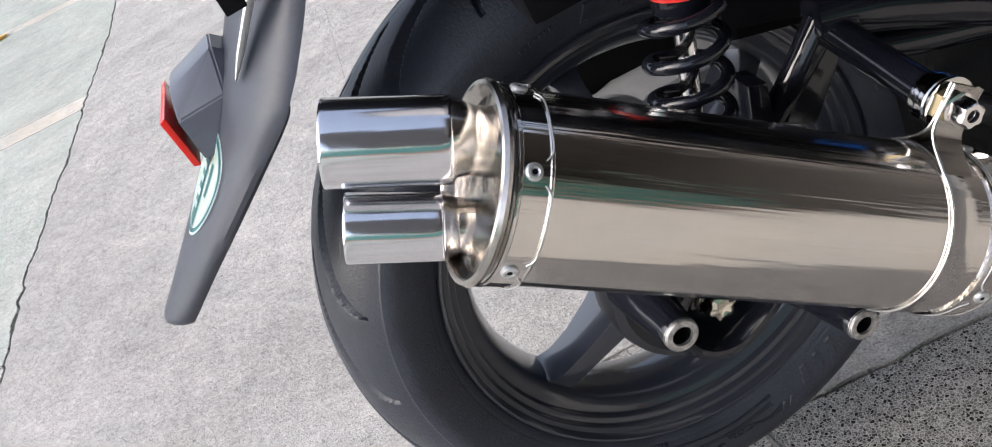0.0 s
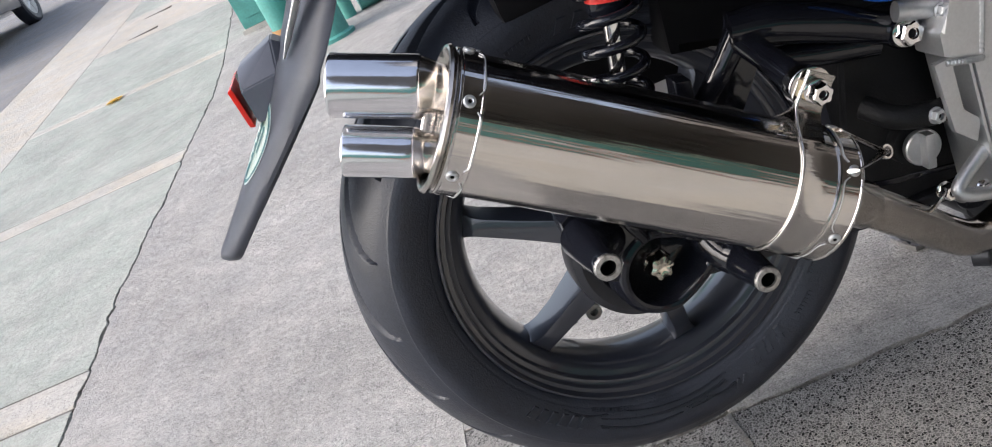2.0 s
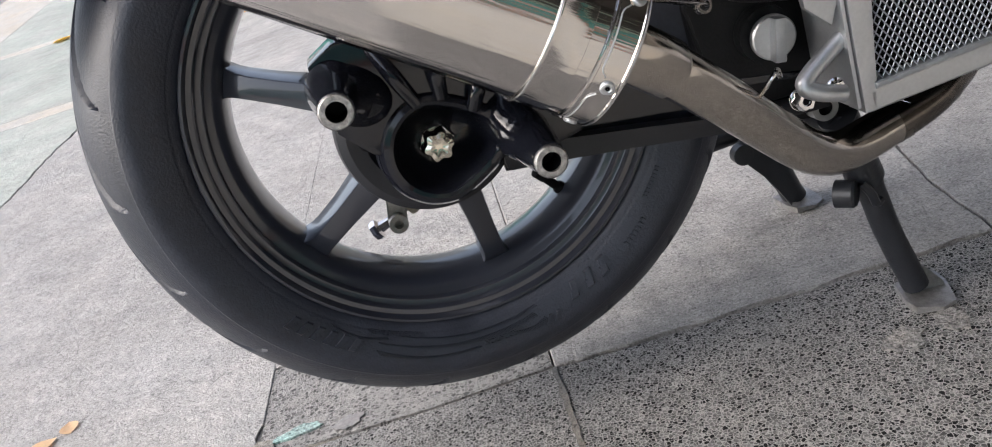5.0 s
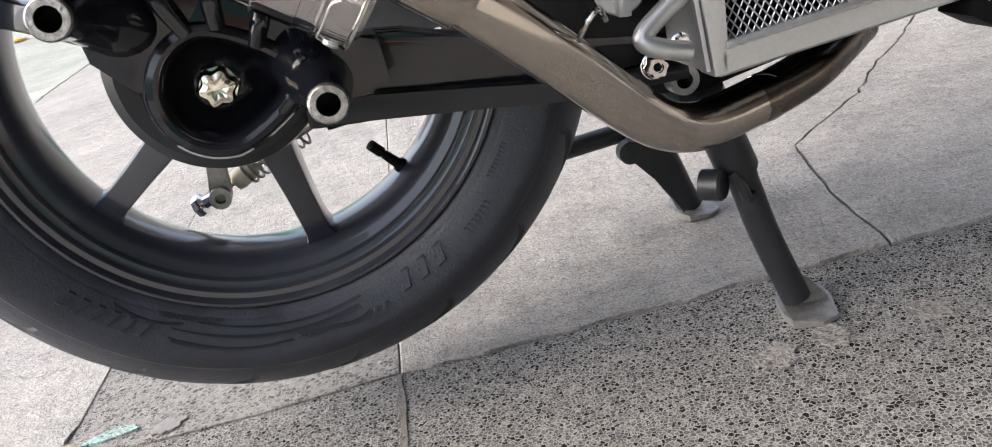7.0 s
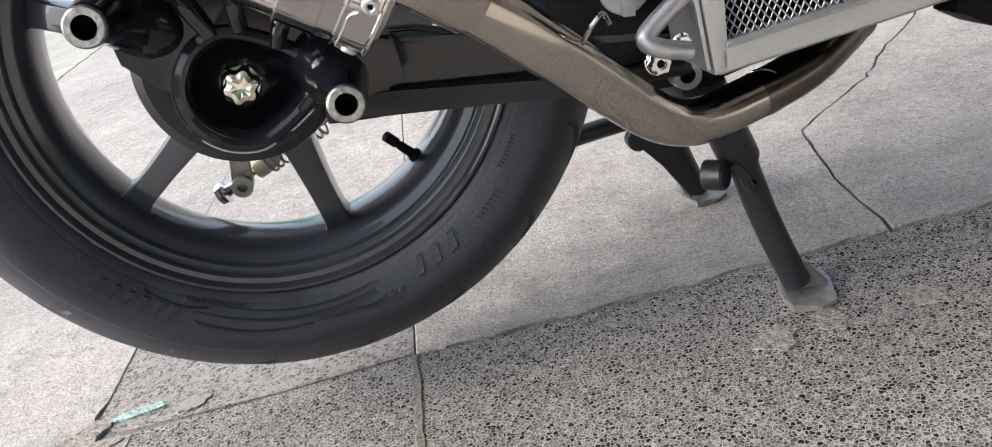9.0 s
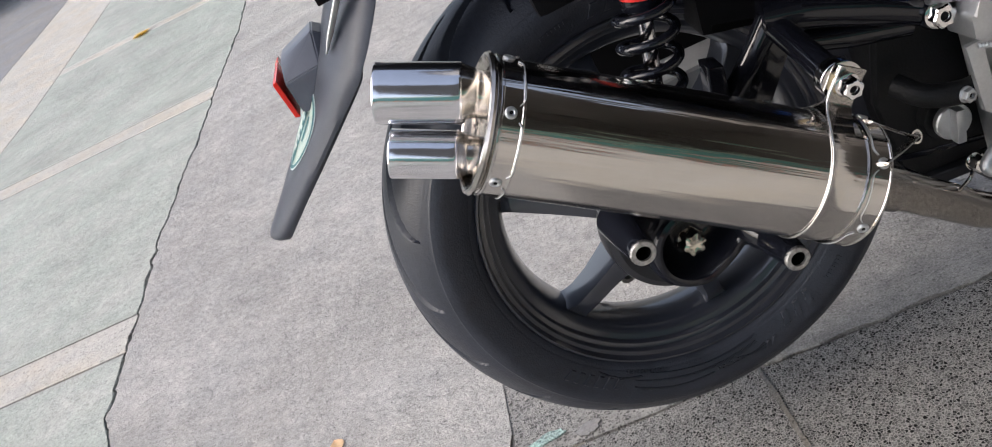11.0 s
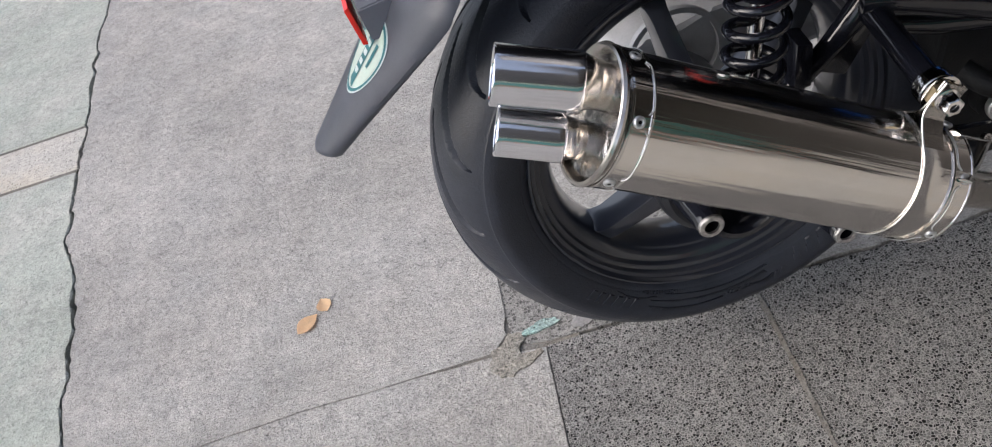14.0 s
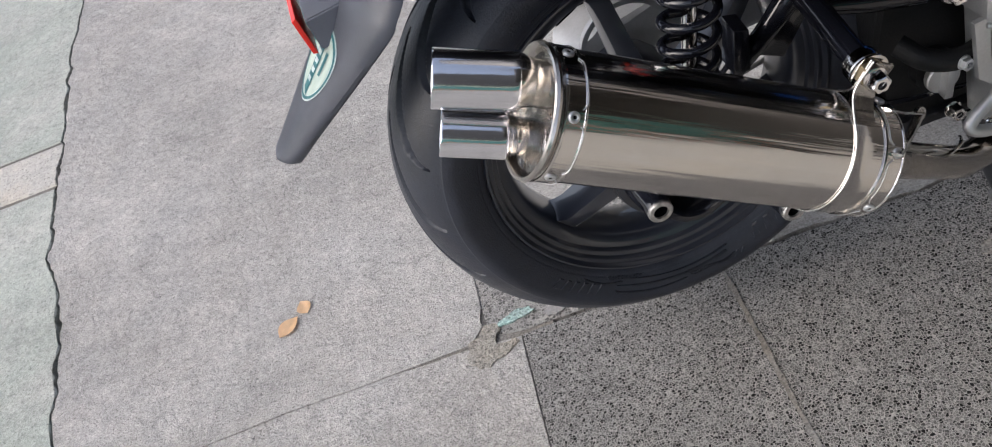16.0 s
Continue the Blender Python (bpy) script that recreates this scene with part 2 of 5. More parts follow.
CONCRETE = ground_mat("worn_concrete", (0.425, 0.406, 0.382), 0.24, 0.28, 0.34, tint=(0.417, 0.404, 0.385), bump=1.0, craze=0.30)
MORTAR = ground_mat("joint_mortar", (0.19, 0.184, 0.174), 0.2, 0.35, 0.5)
DIRT = ground_mat("dark_dirt_and_slot_shade", (0.17, 0.16, 0.148), 0.3, 0.3, 0.4)
CEMENTED = ground_mat("thin_cement", (0.36, 0.345, 0.325), 0.3, 0.4, 0.6, bump=1.0)
AGG = pebble_mat("washed_pebble_concrete", (0.55, 0.532, 0.508), (0.03, 0, 0), 0.34, 285)
AGGFINE = pebble_mat("cement_washed_pebble", (0.47, 0.452, 0.43), (0.45, 0, 0), 0.68, 210)
GREEN = ground_mat("faded_green_paint", (0.380, 0.404, 0.362), 0.18, 0.22, 0.3, tint=(0.412, 0.416, 0.380), bump=0.7, island=0.04, craze=0.16)
ASPHALT = ground_mat("asphalt", (0.25, 0.25, 0.255), 0.12, 0.25, 0.3)
LIGHTCON = ground_mat("pale_concrete", (0.495, 0.475, 0.435), 0.12, 0.16, 0.5, bump=0.8)
TEAL = mat("teal_paint", (0.09, 0.33, 0.29), 0.55, 0, 8, 0.2, 0.3, 60)
ORANGE = mat("orange_paint", (0.45, 0.24, 0.09), 0.6, 0, 8, 0.2, 0.3, 60)
TEALWALL = mat("faded_green_wall", (0.13, 0.36, 0.31), 0.7, 0, 2, 0.25, 0.3, 40)
REDWALL = mat("red_oxide_wall", (0.62, 0.20, 0.10), 0.7, 0, 2, 0.2, 0.3, 40)
PALEWALL = mat("pale_green_wall", (0.62, 0.68, 0.50), 0.7, 0, 2, 0.2, 0.3, 40)
DARKWALL = mat("brown_grey_wall", (0.11, 0.10, 0.092), 0.8, 0, 2, 0.3, 0.3, 40)
NUTGOLD = mat("pale_gold_nut", (0.78, 0.72, 0.60), 0.16, 1.0, 60, 0.1)
ENGINE = mat("dark_cast_alloy", (0.0085, 0.0088, 0.0098), 0.5, 0.0, 40, 0.3, 0.25, 400, spec=0.25)
WALL = mat("plain_wall", (0.40, 0.39, 0.36), 0.9, 0, 3, 0.15, 0.3, 40)
LEAF = mat("dry_leaf", (0.82, 0.60, 0.38), 0.7, 0, 90, 0.12)
YELLOWLEAF = mat("yellow_leaf", (0.78, 0.58, 0.17), 0.7, 0, 60, 0.15)
SMEAR = ground_mat("teal_smear", (0.27, 0.47, 0.43), 0.3, 0.5, 0.8, tint=(0.40, 0.44, 0.42))
REDLENS = mat("red_reflector", (0.75, 0.02, 0.01), 0.2, 0, 200, 0.1)
BRASS = mat("yellow_zinc", (0.55, 0.45, 0.28), 0.32, 1.0, 90, 0.15)
ZINC = mat("worn_zinc", (0.38, 0.37, 0.35), 0.42, 1.0, 150, 0.3, 0.3, 600)
RUSTY = mat("scuffed_steel", (0.32, 0.31, 0.30), 0.5, 0.7, 120, 0.4, 0.4, 500)
REDPAINT = mat("red_decal", (0.65, 0.03, 0.02), 0.3)
WHITEPAINT = mat("white_decal", (0.75, 0.75, 0.73), 0.4)
BLUEHOSE = mat("blue_hose", (0.01, 0.12, 0.55), 0.3, 0, 60, 0.1)
TEALINK = mat("dark_teal_ink", (0.04, 0.22, 0.25), 0.35)
PALEINK = mat("pale_sticker", (0.72, 0.80, 0.80), 0.35, 0, 40, 0.06)
MINTINK = mat("mint_sticker", (0.66, 0.76, 0.70), 0.35, 0, 40, 0.06)
STANDBLACK = mat("stand_black_paint", (0.018, 0.020, 0.025), 0.38, 0, 60, 0.3, 0.15, 300, rough_var=0.1)
CARPAINT = mat("dark_grey_car_paint", (0.10, 0.105, 0.115), 0.3, 0.2, 6, 0.1, coat=0.5)
CARGLASS = mat("dark_car_glass", (0.01, 0.012, 0.013), 0.05, 0, 4, 0.1)
FIN = mat("radiator_fins", (0.035, 0.033, 0.031), 0.6, 0.5, 60, 0.3)


# ---- mesh helpers ----
def part(name, bm, material, parent=None, label="", smooth=True):
    me = bpy.data.meshes.new(name)
    bmesh.ops.recalc_face_normals(bm, faces=bm.faces)
    bm.to_mesh(me)
    bm.free()
    me.materials.append(material)
    if smooth:
        me.polygons.foreach_set("use_smooth", [True] * len(me.polygons))
        me.set_sharp_from_angle(angle=radians(35))
    ob = new(name, me)
    if parent is not None:
        ob.parent = parent
    if label:
        ob["label"] = label
    return ob


def basis(d, up=(0, 0, 1)):
    d = Vector(d).normalized()
    u = Vector(up)
    if abs(d.dot(u)) > 0.97:
        u = Vector((1, 0, 0))
    a = u.cross(d).normalized()
    return a, d.cross(a).normalized(), d


def ring_grid(bm, rings, close_u=True, cap=False):
    """Skins rows of points of one length into quads."""
    vs = [[bm.verts.new(p) for p in r] for r in rings]
    n = len(vs[0])
    for a, b in zip(vs, vs[1:]):
        for i in range(n if close_u else n - 1):
            j = (i + 1) % n
            bm.faces.new((a[i], a[j], b[j], b[i]))
    if cap:
        bm.faces.new(vs[0][::-1])
        bm.faces.new(vs[-1])
    return vs


def lathe(profile, origin, axis, seg=64, closed=False, bm=None, cap=True):
    """Turns (u, r) pairs about an axis through origin."""
    bm = bm or bmesh.new()
    a, b, d = basis(axis)
    o = Vector(origin)
    rings = []
    for u, r in profile:
        rings.append([o + d * u + (a * math.cos(t) + b * math.sin(t)) * r for t in (2 * math.pi * k / seg for k in range(seg))])
    if closed:
        rings.append(rings[0])
        vs = [[bm.verts.new(p) for p in r] for r in rings[:-1]]
        for q, w in zip(vs, vs[1:] + vs[:1]):
            for i in range(seg):
                bm.faces.new((q[i], q[(i + 1) % seg], w[(i + 1) % seg], w[i]))
    else:
        vs = ring_grid(bm, rings)
        for ring, (u, r) in ((vs[0], profile[0]), (vs[-1], profile[-1])):
            if cap and r > 1e-4:
                bm.faces.new(ring)
    return bm


def smooth_path(pts, n=8):
    """A Catmull-Rom line through the points."""
    P = [Vector(p) for p in pts]
    P = [2 * P[0] - P[1]] + P + [2 * P[-1] - P[-2]]
    out = []
    for i in range(1, len(P) - 2):
        for k in range(n):
            t = k / n
            out.append(0.5 * ((2 * P[i]) + (P[i + 1] - P[i - 1]) * t + (2 * P[i - 1] - 5 * P[i] + 4 * P[i + 1] - P[i + 2]) * t * t + (3 * P[i] - P[i - 1] - 3 * P[i + 1] + P[i + 2]) * t ** 3))
    out.append(P[-2])
    return out


def tube(pts, r, seg=16, bm=None, cap=True, squash=1.0):
    """A round bar along the points; r may be a list."""
    bm = bm or bmesh.new()
    pts = [Vector(p) for p in pts]
    rs = r if isinstance(r, (list, tuple)) else [r] * len(pts)
    rings = []
    a = None
    for i, p in enumerate(pts):
        d = (pts[min(i + 1, len(pts) - 1)] - pts[max(i - 1, 0)]).normalized()
        if a is None:
            a, b, _ = basis(d)
        a = (a - d * a.dot(d)).normalized()
        b = d.cross(a)
        rings.append([p + (a * math.cos(t) + b * math.sin(t) * squash) * rs[i] for t in (2 * math.pi * k / seg for k in range(seg))])
    ring_grid(bm, rings, cap=cap)
    return bm


def box(cx, cy, cz, sx, sy, sz, bevel=0.0, m=None, bm=None, seg=2):
    bm = bm or bmesh.new()
    mm = (m or Matrix()) @ Matrix.Translation((cx, cy, cz)) @ Matrix.Diagonal((sx, sy, sz, 1))
    geo = bmesh.ops.create_cube(bm, size=1, matrix=mm)
    if bevel:
        es = list({e for v in geo["verts"] for e in v.link_edges})
        bmesh.ops.bevel(bm, geom=es, offset=bevel, segments=seg, profile=0.7, affect="EDGES")
    return bm


def prism(outline, y0, y1, bevel=0.0, bm=None, m=None):
    """An outline in x, z pushed from y0 to y1."""
    bm = bm or bmesh.new()
    lo = [bm.verts.new((x, y0, z)) for x, z in outline]
    hi = [bm.verts.new((x, y1, z)) for x, z in outline]
    faces = [bm.faces.new(lo), bm.faces.new(hi[::-1])]
    n = len(lo)
    for i in range(n):
        faces.append(bm.faces.new((lo[i], hi[i], hi[(i + 1) % n], lo[(i + 1) % n])))
    if bevel:
        es = list({e for f in faces for e in f.edges})
        bmesh.ops.bevel(bm, geom=es, offset=bevel, segments=2, profile=0.7, affect="EDGES")
    if m is not None:
        bmesh.ops.transform(bm, matrix=m, verts=bm.verts)
    return bm


def thing(name, label, category, group="", at=(0, 0, 0)):
    e = new(name)
    e.location = at
    return tagged(e, label, category, group)


# ---- ground ----
rng = random.Random(7)


def jag(pts, step=0.03, amp=0.006, seed=1):
    """A broken line: the points joined by short, uneven steps."""
    r = random.Random(seed)
    out = []
    for (x0, y0), (x1, y1) in zip(pts, pts[1:]):
        n = max(1, int(math.hypot(x1 - x0, y1 - y0) / step))
        for k in range(n):
            t = k / n
            a = amp if k else amp * 0.4
            out.append((x0 + (x1 - x0) * t + r.uniform(-a, a), y0 + (y1 - y0) * t + r.uniform(-a, a)))
    out.append(pts[-1])
    return out


def rise(x, y):
    """How far the ground climbs towards the road."""
    s = -0.4 * x + 0.92 * (y + 0.85) - 5.0
    return 0.0 if s <= 0 else 0.10 * (s * s / 4 if s < 2 else s - 1)


def paving(name, outline, z, material, label="", thick=0.06, parent=None, bevel=0.0):
    """A slab with the outline in x, y and its top at z."""
    bm = bmesh.new()
    hi = [bm.verts.new((x, y, z)) for x, y in outline]
    lo = [bm.verts.new((x, y, z - thick)) for x, y in outline]
    top = bm.faces.new(hi)
    n = len(hi)
    for i in range(n):
        bm.faces.new((hi[i], lo[i], lo[(i + 1) % n], hi[(i + 1) % n]))
    if bevel:
        bmesh.ops.bevel(bm, geom=list(top.edges), offset=bevel, segments=1, affect="EDGES")
    bmesh.ops.triangulate(bm, faces=[f for f in bm.faces if len(f.verts) > 4])
    if max(rise(x, y) for x, y in outline) > 0:
        for s in (5.0, 5.4, 5.8, 6.2, 6.6, 7.0):
            n = Vector((-0.4, 0.92, 0))
            bmesh.ops.bisect_plane(bm, geom=bm.verts[:] + bm.edges[:] + bm.faces[:], plane_co=n * ((s - 0.782) / n.length_squared), plane_no=n)
        for v in bm.verts:
            v.co.z += rise(v.co.x, v.co.y)
    ob = part(name, bm, material, parent, "", smooth=False)
    if parent is None:
        tagged(ob, label, "pavement", kind="structure")
    return ob


bm = bmesh.new()
box(0, 0, -0.075, 900, 900, 0.1, bm=bm)
tagged(part("ground", bm, DIRT, smooth=False), "dark dirt bed under the paving", "ground", kind="structure")

CRACK = [(-0.93, -0.45), (-1.025, 0.13), (-1.05, 0.273), (-1.068, 0.412), (-1.09, 0.555), (-1.155, 0.73), (-1.175, 0.924), (-1.225, 1.323), (-1.268, 1.68), (-1.29, 2.0), (-1.315, 2.337), (-1.32, 2.55), (-1.40, 3.4), (-1.50, 5.0), (-1.7, 8.0), (-2.0, 14.0)]
crack = jag(jag(CRACK[:12], 0.055, 0.009, 3), 0.014, 0.0042, 4)[:-1] + jag(CRACK[11:], 0.05, 0.008, 6)
crack2 = [(x - 0.0035 - 0.018 * max(0, noise.noise((y * 9, 3.1, 0))) - 0.005 * abs(noise.noise((y * 55, 7.7, 0))), y) for x, y in crack]

HJ = [(-0.95, 0.083), (-0.62, 0.080), (-0.325, 0.058), (-0.245, 0.047)]
hj = jag(HJ, 0.05, 0.0015, 5)
low_crack = [p for p in crack if p[1] < 0.083]
up_crack = [p for p in crack if p[1] >= 0.083]
paving("pavement_apron", up_crack + [(0.2, 14.0), (0.2, 8.0), (-0.2938, 8.0), (-0.2938, 0.12)] + jag([(-0.2938, 0.12), (-0.30, 0.088), (-0.32, 0.062)], 0.01, 0.004, 8) + hj[-4::-1] + [(-1.02, 0.0845)], 0.0,
       CONCRETE, "worn smooth grey concrete apron with fine pitting", bevel=0.0008)
paving("pavement_lower", low_crack + [(-1.02, 0.081)] + [(x, y - 0.0012) for x, y in hj[1:-1]] + [(-0.248, 0.043), (-0.252, -0.15), (-0.27, -3.0), (-0.8, -3.0)][0:4], -0.001,
       CONCRETE, "worn smooth grey concrete apron with fine pitting", bevel=0.0008)
paving("pavement_slab", [(-0.2934, 0.2425), (-0.2934, 8.0), (0.0362, 8.0), (0.0362, 0.2425)], 0.0,
       CONCRETE, "worn smooth grey concrete apron with fine pitting", bevel=0.0005)
paving("pavement_patch", [(-0.2933, 0.098), (-0.2933, 0.24), (0.0355, 0.24), (0.0355, 0.039), (-0.10, 0.040), (-0.215, 0.050), (-0.24, 0.051), (-0.27, 0.058), (-0.2925, 0.075)], -0.0015,
       AGGFINE, "rough sandy grey concrete patch", bevel=0.0003)
paving("pavement_pebble", [(-0.246, 0.044), (-0.2, 0.042), (-0.10, 0.0345), (0.0350, 0.033)] + [(0.0370, -0.08), (0.0350, -0.35), (0.0335, -0.62), (-0.2525, -0.62), (-0.25, -0.15)], -0.001,
       AGG, "dark washed pebble concrete paving slab", bevel=0.0006)
edge = jag([(0.066, 0.0260), (0.27, 0.011), (0.49, 0.001), (0.8, -0.02), (3.0, -0.16)], 0.016, 0.0024, 9)
paving("pavement_pebble", [(0.0382, 0.032)] + edge + [(3.0, -0.62), (0.0355, -0.62), (0.0366, -0.35), (0.0386, -0.08)], -0.001,
       AGG, "dark washed pebble concrete paving slab", bevel=0.0006)
CR2 = jag([(0.494, 0.006), (0.502, 0.124), (0.513, 0.191), (0.535, 0.300)], 0.02, 0.0012, 11)[:-1] + jag([(0.535, 0.300), (0.600, 0.352), (0.629, 0.371), (0.699, 0.439), (0.738, 0.497), (0.833, 0.591), (1.1, 0.9), (1.6, 1.5), (3.0, 3.0)], 0.014, 0.0045, 12)
paving("pavement_slab", [(0.0372, 0.036), (0.066, 0.0300)] + [(x, y + 0.004 + 0.004 * abs(math.sin(x * 31))) for x, y in edge if 0.068 < x < 0.485] + CR2 + [(3.0, 8.0), (0.0372, 8.0)], 0.0,
       CONCRETE, "cracked smooth grey concrete slab", bevel=0.002)
paving("pavement_slab", [(x + 0.0025 + 0.002 * abs(math.sin(i)), y - 0.001) for i, (x, y) in enumerate(CR2)][::-1] + [(x, y + 0.005) for x, y in edge if x > 0.505], 0.0,
       CONCRETE, "cracked smooth grey concrete slab", bevel=0.002)
paving("joint_fill", [(-0.66, 0.05), (-0.345, 0.0), (-0.2, 0.0), (-0.2, 0.11), (-0.345, 0.11), (-0.66, 0.1)], -0.0035, MORTAR, "rough grey mortar in a paving joint", thick=0.01)
paving("joint_fill", [(-0.30, 0.1102), (-0.285, 0.1102), (-0.285, 0.24), (-0.30, 0.24)], -0.003, MORTAR, "rough grey mortar in a paving joint", thick=0.01)
paving("joint_fill", [(-0.275, -0.62), (-0.245, -0.62), (-0.242, -0.0002), (-0.258, -0.0002)], -0.004, MORTAR, "rough grey mortar in a paving joint", thick=0.01)
paving("joint_mortar", jag([(0.0337, -0.62), (0.0337, -0.35), (0.0337, 0.032)], 0.012, 0.0015, 21) + jag([(0.0395, 0.032), (0.0395, -0.35), (0.0395, -0.62)], 0.012, 0.0015, 22), 0.0002, MORTAR, "rough grey mortar in a paving joint")
# unseen pale slab, added so the muffler's lower half reflects something bright
paving("pavement_near", [(-0.2525, -0.6235), (-0.2685, -3.0), (3.0, -3.0), (3.0, -0.6235)], -0.001, LIGHTCON, "unseen pale concrete paving added to brighten the muffler reflection")
paving("pavement_far", [(0.21, 8.006), (3, 8.006), (30, 8.006), (30, 14), (0.21, 14)], 0.0, CONCRETE, "grey concrete paving")
paving("pavement_front", [(3.005, -3), (30, -3), (30, 8), (3.005, 8)], -0.001, CONCRETE, "grey concrete paving")
paving("pavement_back", [(-0.92, -3.004), (-0.92, -12), (30, -12), (30, -3.004)], -0.001, CONCRETE, "grey concrete paving")

# green sidewalk slabs with pale strips between them
def crack_x(y):
    for (xa, ya), (xb, yb) in zip(crack2, crack2[1:]):
        if ya <= y <= yb:
            return xa + (xb - xa) * (y - ya) / max(yb - ya, 1e-6)
    return crack2[0][0] if y < crack2[0][1] else crack2[-1][0]


def kerb_x(y):
    return -3.12


def cell(ya, yb, sa, sb):
    """Between the crack and the kerb, from ya to yb at the crack; sa, sb: how much the ends lean."""
    inner = [(crack_x(ya), ya)] + [p for p in crack2 if ya < p[1] < yb] + [(crack_x(yb), yb)]
    kb, ka = kerb_x(yb), kerb_x(ya)
    return inner + [(kb, yb - sb * (kb - crack_x(yb))), (ka, ya - sa * (ka - crack_x(ya)))]


ROWS_Y = [(-12.0, 0.986, GREEN), (0.998, 1.174, LIGHTCON), (1.187, 3.145, GREEN), (3.163, 3.368, LIGHTCON), (3.386, 5.80, GREEN), (5.806, 5.92, LIGHTCON), (5.926, 7.88, GREEN), (7.89, 9.30, LIGHTCON), (9.31, 13.9, GREEN)]
for ya, yb, m in ROWS_Y:
    lean = [0.12 if y < 2 else 0.19 if y < 4 else 0.0 for y in (ya, yb)]
    paving("sidewalk_strip" if m is LIGHTCON else "sidewalk_slab", cell(ya, yb, *lean), 0.002, m,
           "pale grit-filled strip between sidewalk slabs" if m is LIGHTCON else "faded green painted concrete sidewalk slab", bevel=0.003)
for (_, ya, _), (yb, _, _) in zip(ROWS_Y[:4], ROWS_Y[1:5]):
    lean = 0.12 if ya < 2 else 0.19
    paving("joint_fill", cell(ya + 0.0008, yb - 0.0008, lean, lean), 0.0, DIRT, "dark dirt packed in a sidewalk joint", thick=0.01)
paving("kerb", [(-3.126, -40), (-3.126, 40), (-3.9, 40), (-3.9, -40)], 0.0, LIGHTCON, "pale worn concrete kerb and gutter strip", bevel=0.004)
paving("road", [(-3.906, -60), (-3.906, 60), (-60, 60), (-60, -60)], -0.002, ASPHALT, "grey asphalt road")
# solid dark bars stand for the shade inside the drain slots
for yy in (8.1, 8.95):
    bm = box(-2.66, yy, rise(-2.66, yy) + 0.001, 0.30, 0.06, 0.012, 0.002)
    tagged(part("drain_slot", bm, DIRT, smooth=False), "dark bar painted as the shade in a sidewalk drain slot", "drain", "sidewalk drains", "structure")


def blot(name, cx, cy, rx, ry, turn, z, material, label, category, seed):
    """A thin uneven patch on the ground."""
    r = random.Random(seed)
    c, s_ = math.cos(turn), math.sin(turn)
    pts = []
    for k in range(26):
        a = 2 * math.pi * k / 26
        q = r.uniform(0.72, 1.12)
        u, v = math.cos(a) * rx * q, math.sin(a) * ry * q
        pts.append((cx + u * c - v * s_, cy + u * s_ + v * c))
    bm = bmesh.new()
    top = [bm.verts.new((x, y, z)) for x, y in pts]
    low = [bm.verts.new((x, y, z - 0.003)) for x, y in pts]
    bm.faces.new(top)
    for i in range(26):
        bm.faces.new((top[i], low[i], low[(i + 1) % 26], top[(i + 1) % 26]))
    return tagged(part(name, bm, material, smooth=False), label, category, kind="structure")


for cx, cy, r, k in ((0.461, -0.114, 0.020, 31), (0.335, -0.113, 0.022, 32), (0.383, -0.109, 0.018, 33)):
    blot("cement_mark", cx, cy, r, r * 0.75, k, 0.0006, CEMENTED, "thin pale cement smear over pebble paving", "cement", k)
blot("paint_mark", -0.245, 0.081, 0.026, 0.009, 0.1, 0.0012, SMEAR, "smeared teal paint mark on concrete", "paint mark", 4)
blot("paint_mark", -0.27, 0.078, 0.008, 0.005, 0.4, 0.0013, SMEAR, "smeared teal paint mark on concrete", "paint mark", 14)
blot("cement_mark", -0.19, 0.066, 0.018, 0.012, 0.3, 0.0008, ground_mat("grey_cement", (0.24, 0.24, 0.25), 0.15, 0.15, 0.2), "smooth grey cement smear", "cement", 6)
paving("broken_patch", jag([(-0.330, 0.032), (-0.324, 0.065), (-0.306, 0.072), (-0.295, 0.087), (-0.276, 0.079), (-0.274, 0.066), (-0.286, 0.055), (-0.284, 0.044), (-0.254, 0.041), (-0.252, 0.036), (-0.269, 0.024), (-0.285, 0.020), (-0.301, 0.011), (-0.318, 0.016), (-0.330, 0.032)], 0.006, 0.0022, 9)[:-1], 0.0012, ground_mat("broken_cement", (0.345, 0.328, 0.295), 0.3, 0.4, 0.5, bump=1.0), "crumbled darker cement patch at the joint", thick=0.004)


def leaf(x, y, length, width, turn, material, label):
    bm = bmesh.new()
    rows = []
    for i in range(9):
        t = i / 8
        w = width * math.sin(math.pi * min(1, t * 1.05)) ** 0.8 * (1 - 0.25 * t) + 0.0004
        row = []
        for j in range(5):
            v = (j - 2) / 2
            row.append((length * (t - 0.5), v * w, 0.002 + 0.25 * abs(v) * w + 0.12 * length * (t - 0.4) ** 2))
        rows.append(row)
    ring_grid(bm, rows, close_u=False)
    bmesh.ops.solidify(bm, geom=bm.faces[:], thickness=0.0006)
    low = min(v.co.z for v in bm.verts)
    for v in bm.verts:
        v.co.z -= low
    ob = part("leaf", bm, material)
    ob.matrix_world = pose(x, y, 0.0002, 0, 0, turn)
    return tagged(ob, label, "leaf", "fallen leaves")


leaf(-0.606, 0.246, 0.044, 0.018, 40, LEAF, "dry brown curled leaf on concrete")
leaf(-0.578, 0.276, 0.034, 0.014, 110, LEAF, "dry brown curled leaf on concrete")
leaf(-2.42, 5.80, 0.15, 0.062, 30, YELLOWLEAF, "yellow fallen leaf on the sidewalk").location.z = rise(-2.42, 5.80) + 0.006

# ---- scooter ----
scooter = thing("motor_scooter", "black motor scooter with polished steel muffler on its centre stand", "scooter")
AX = Vector((0.0070, 0.0009, 0.3253))
YAW = 0.0943
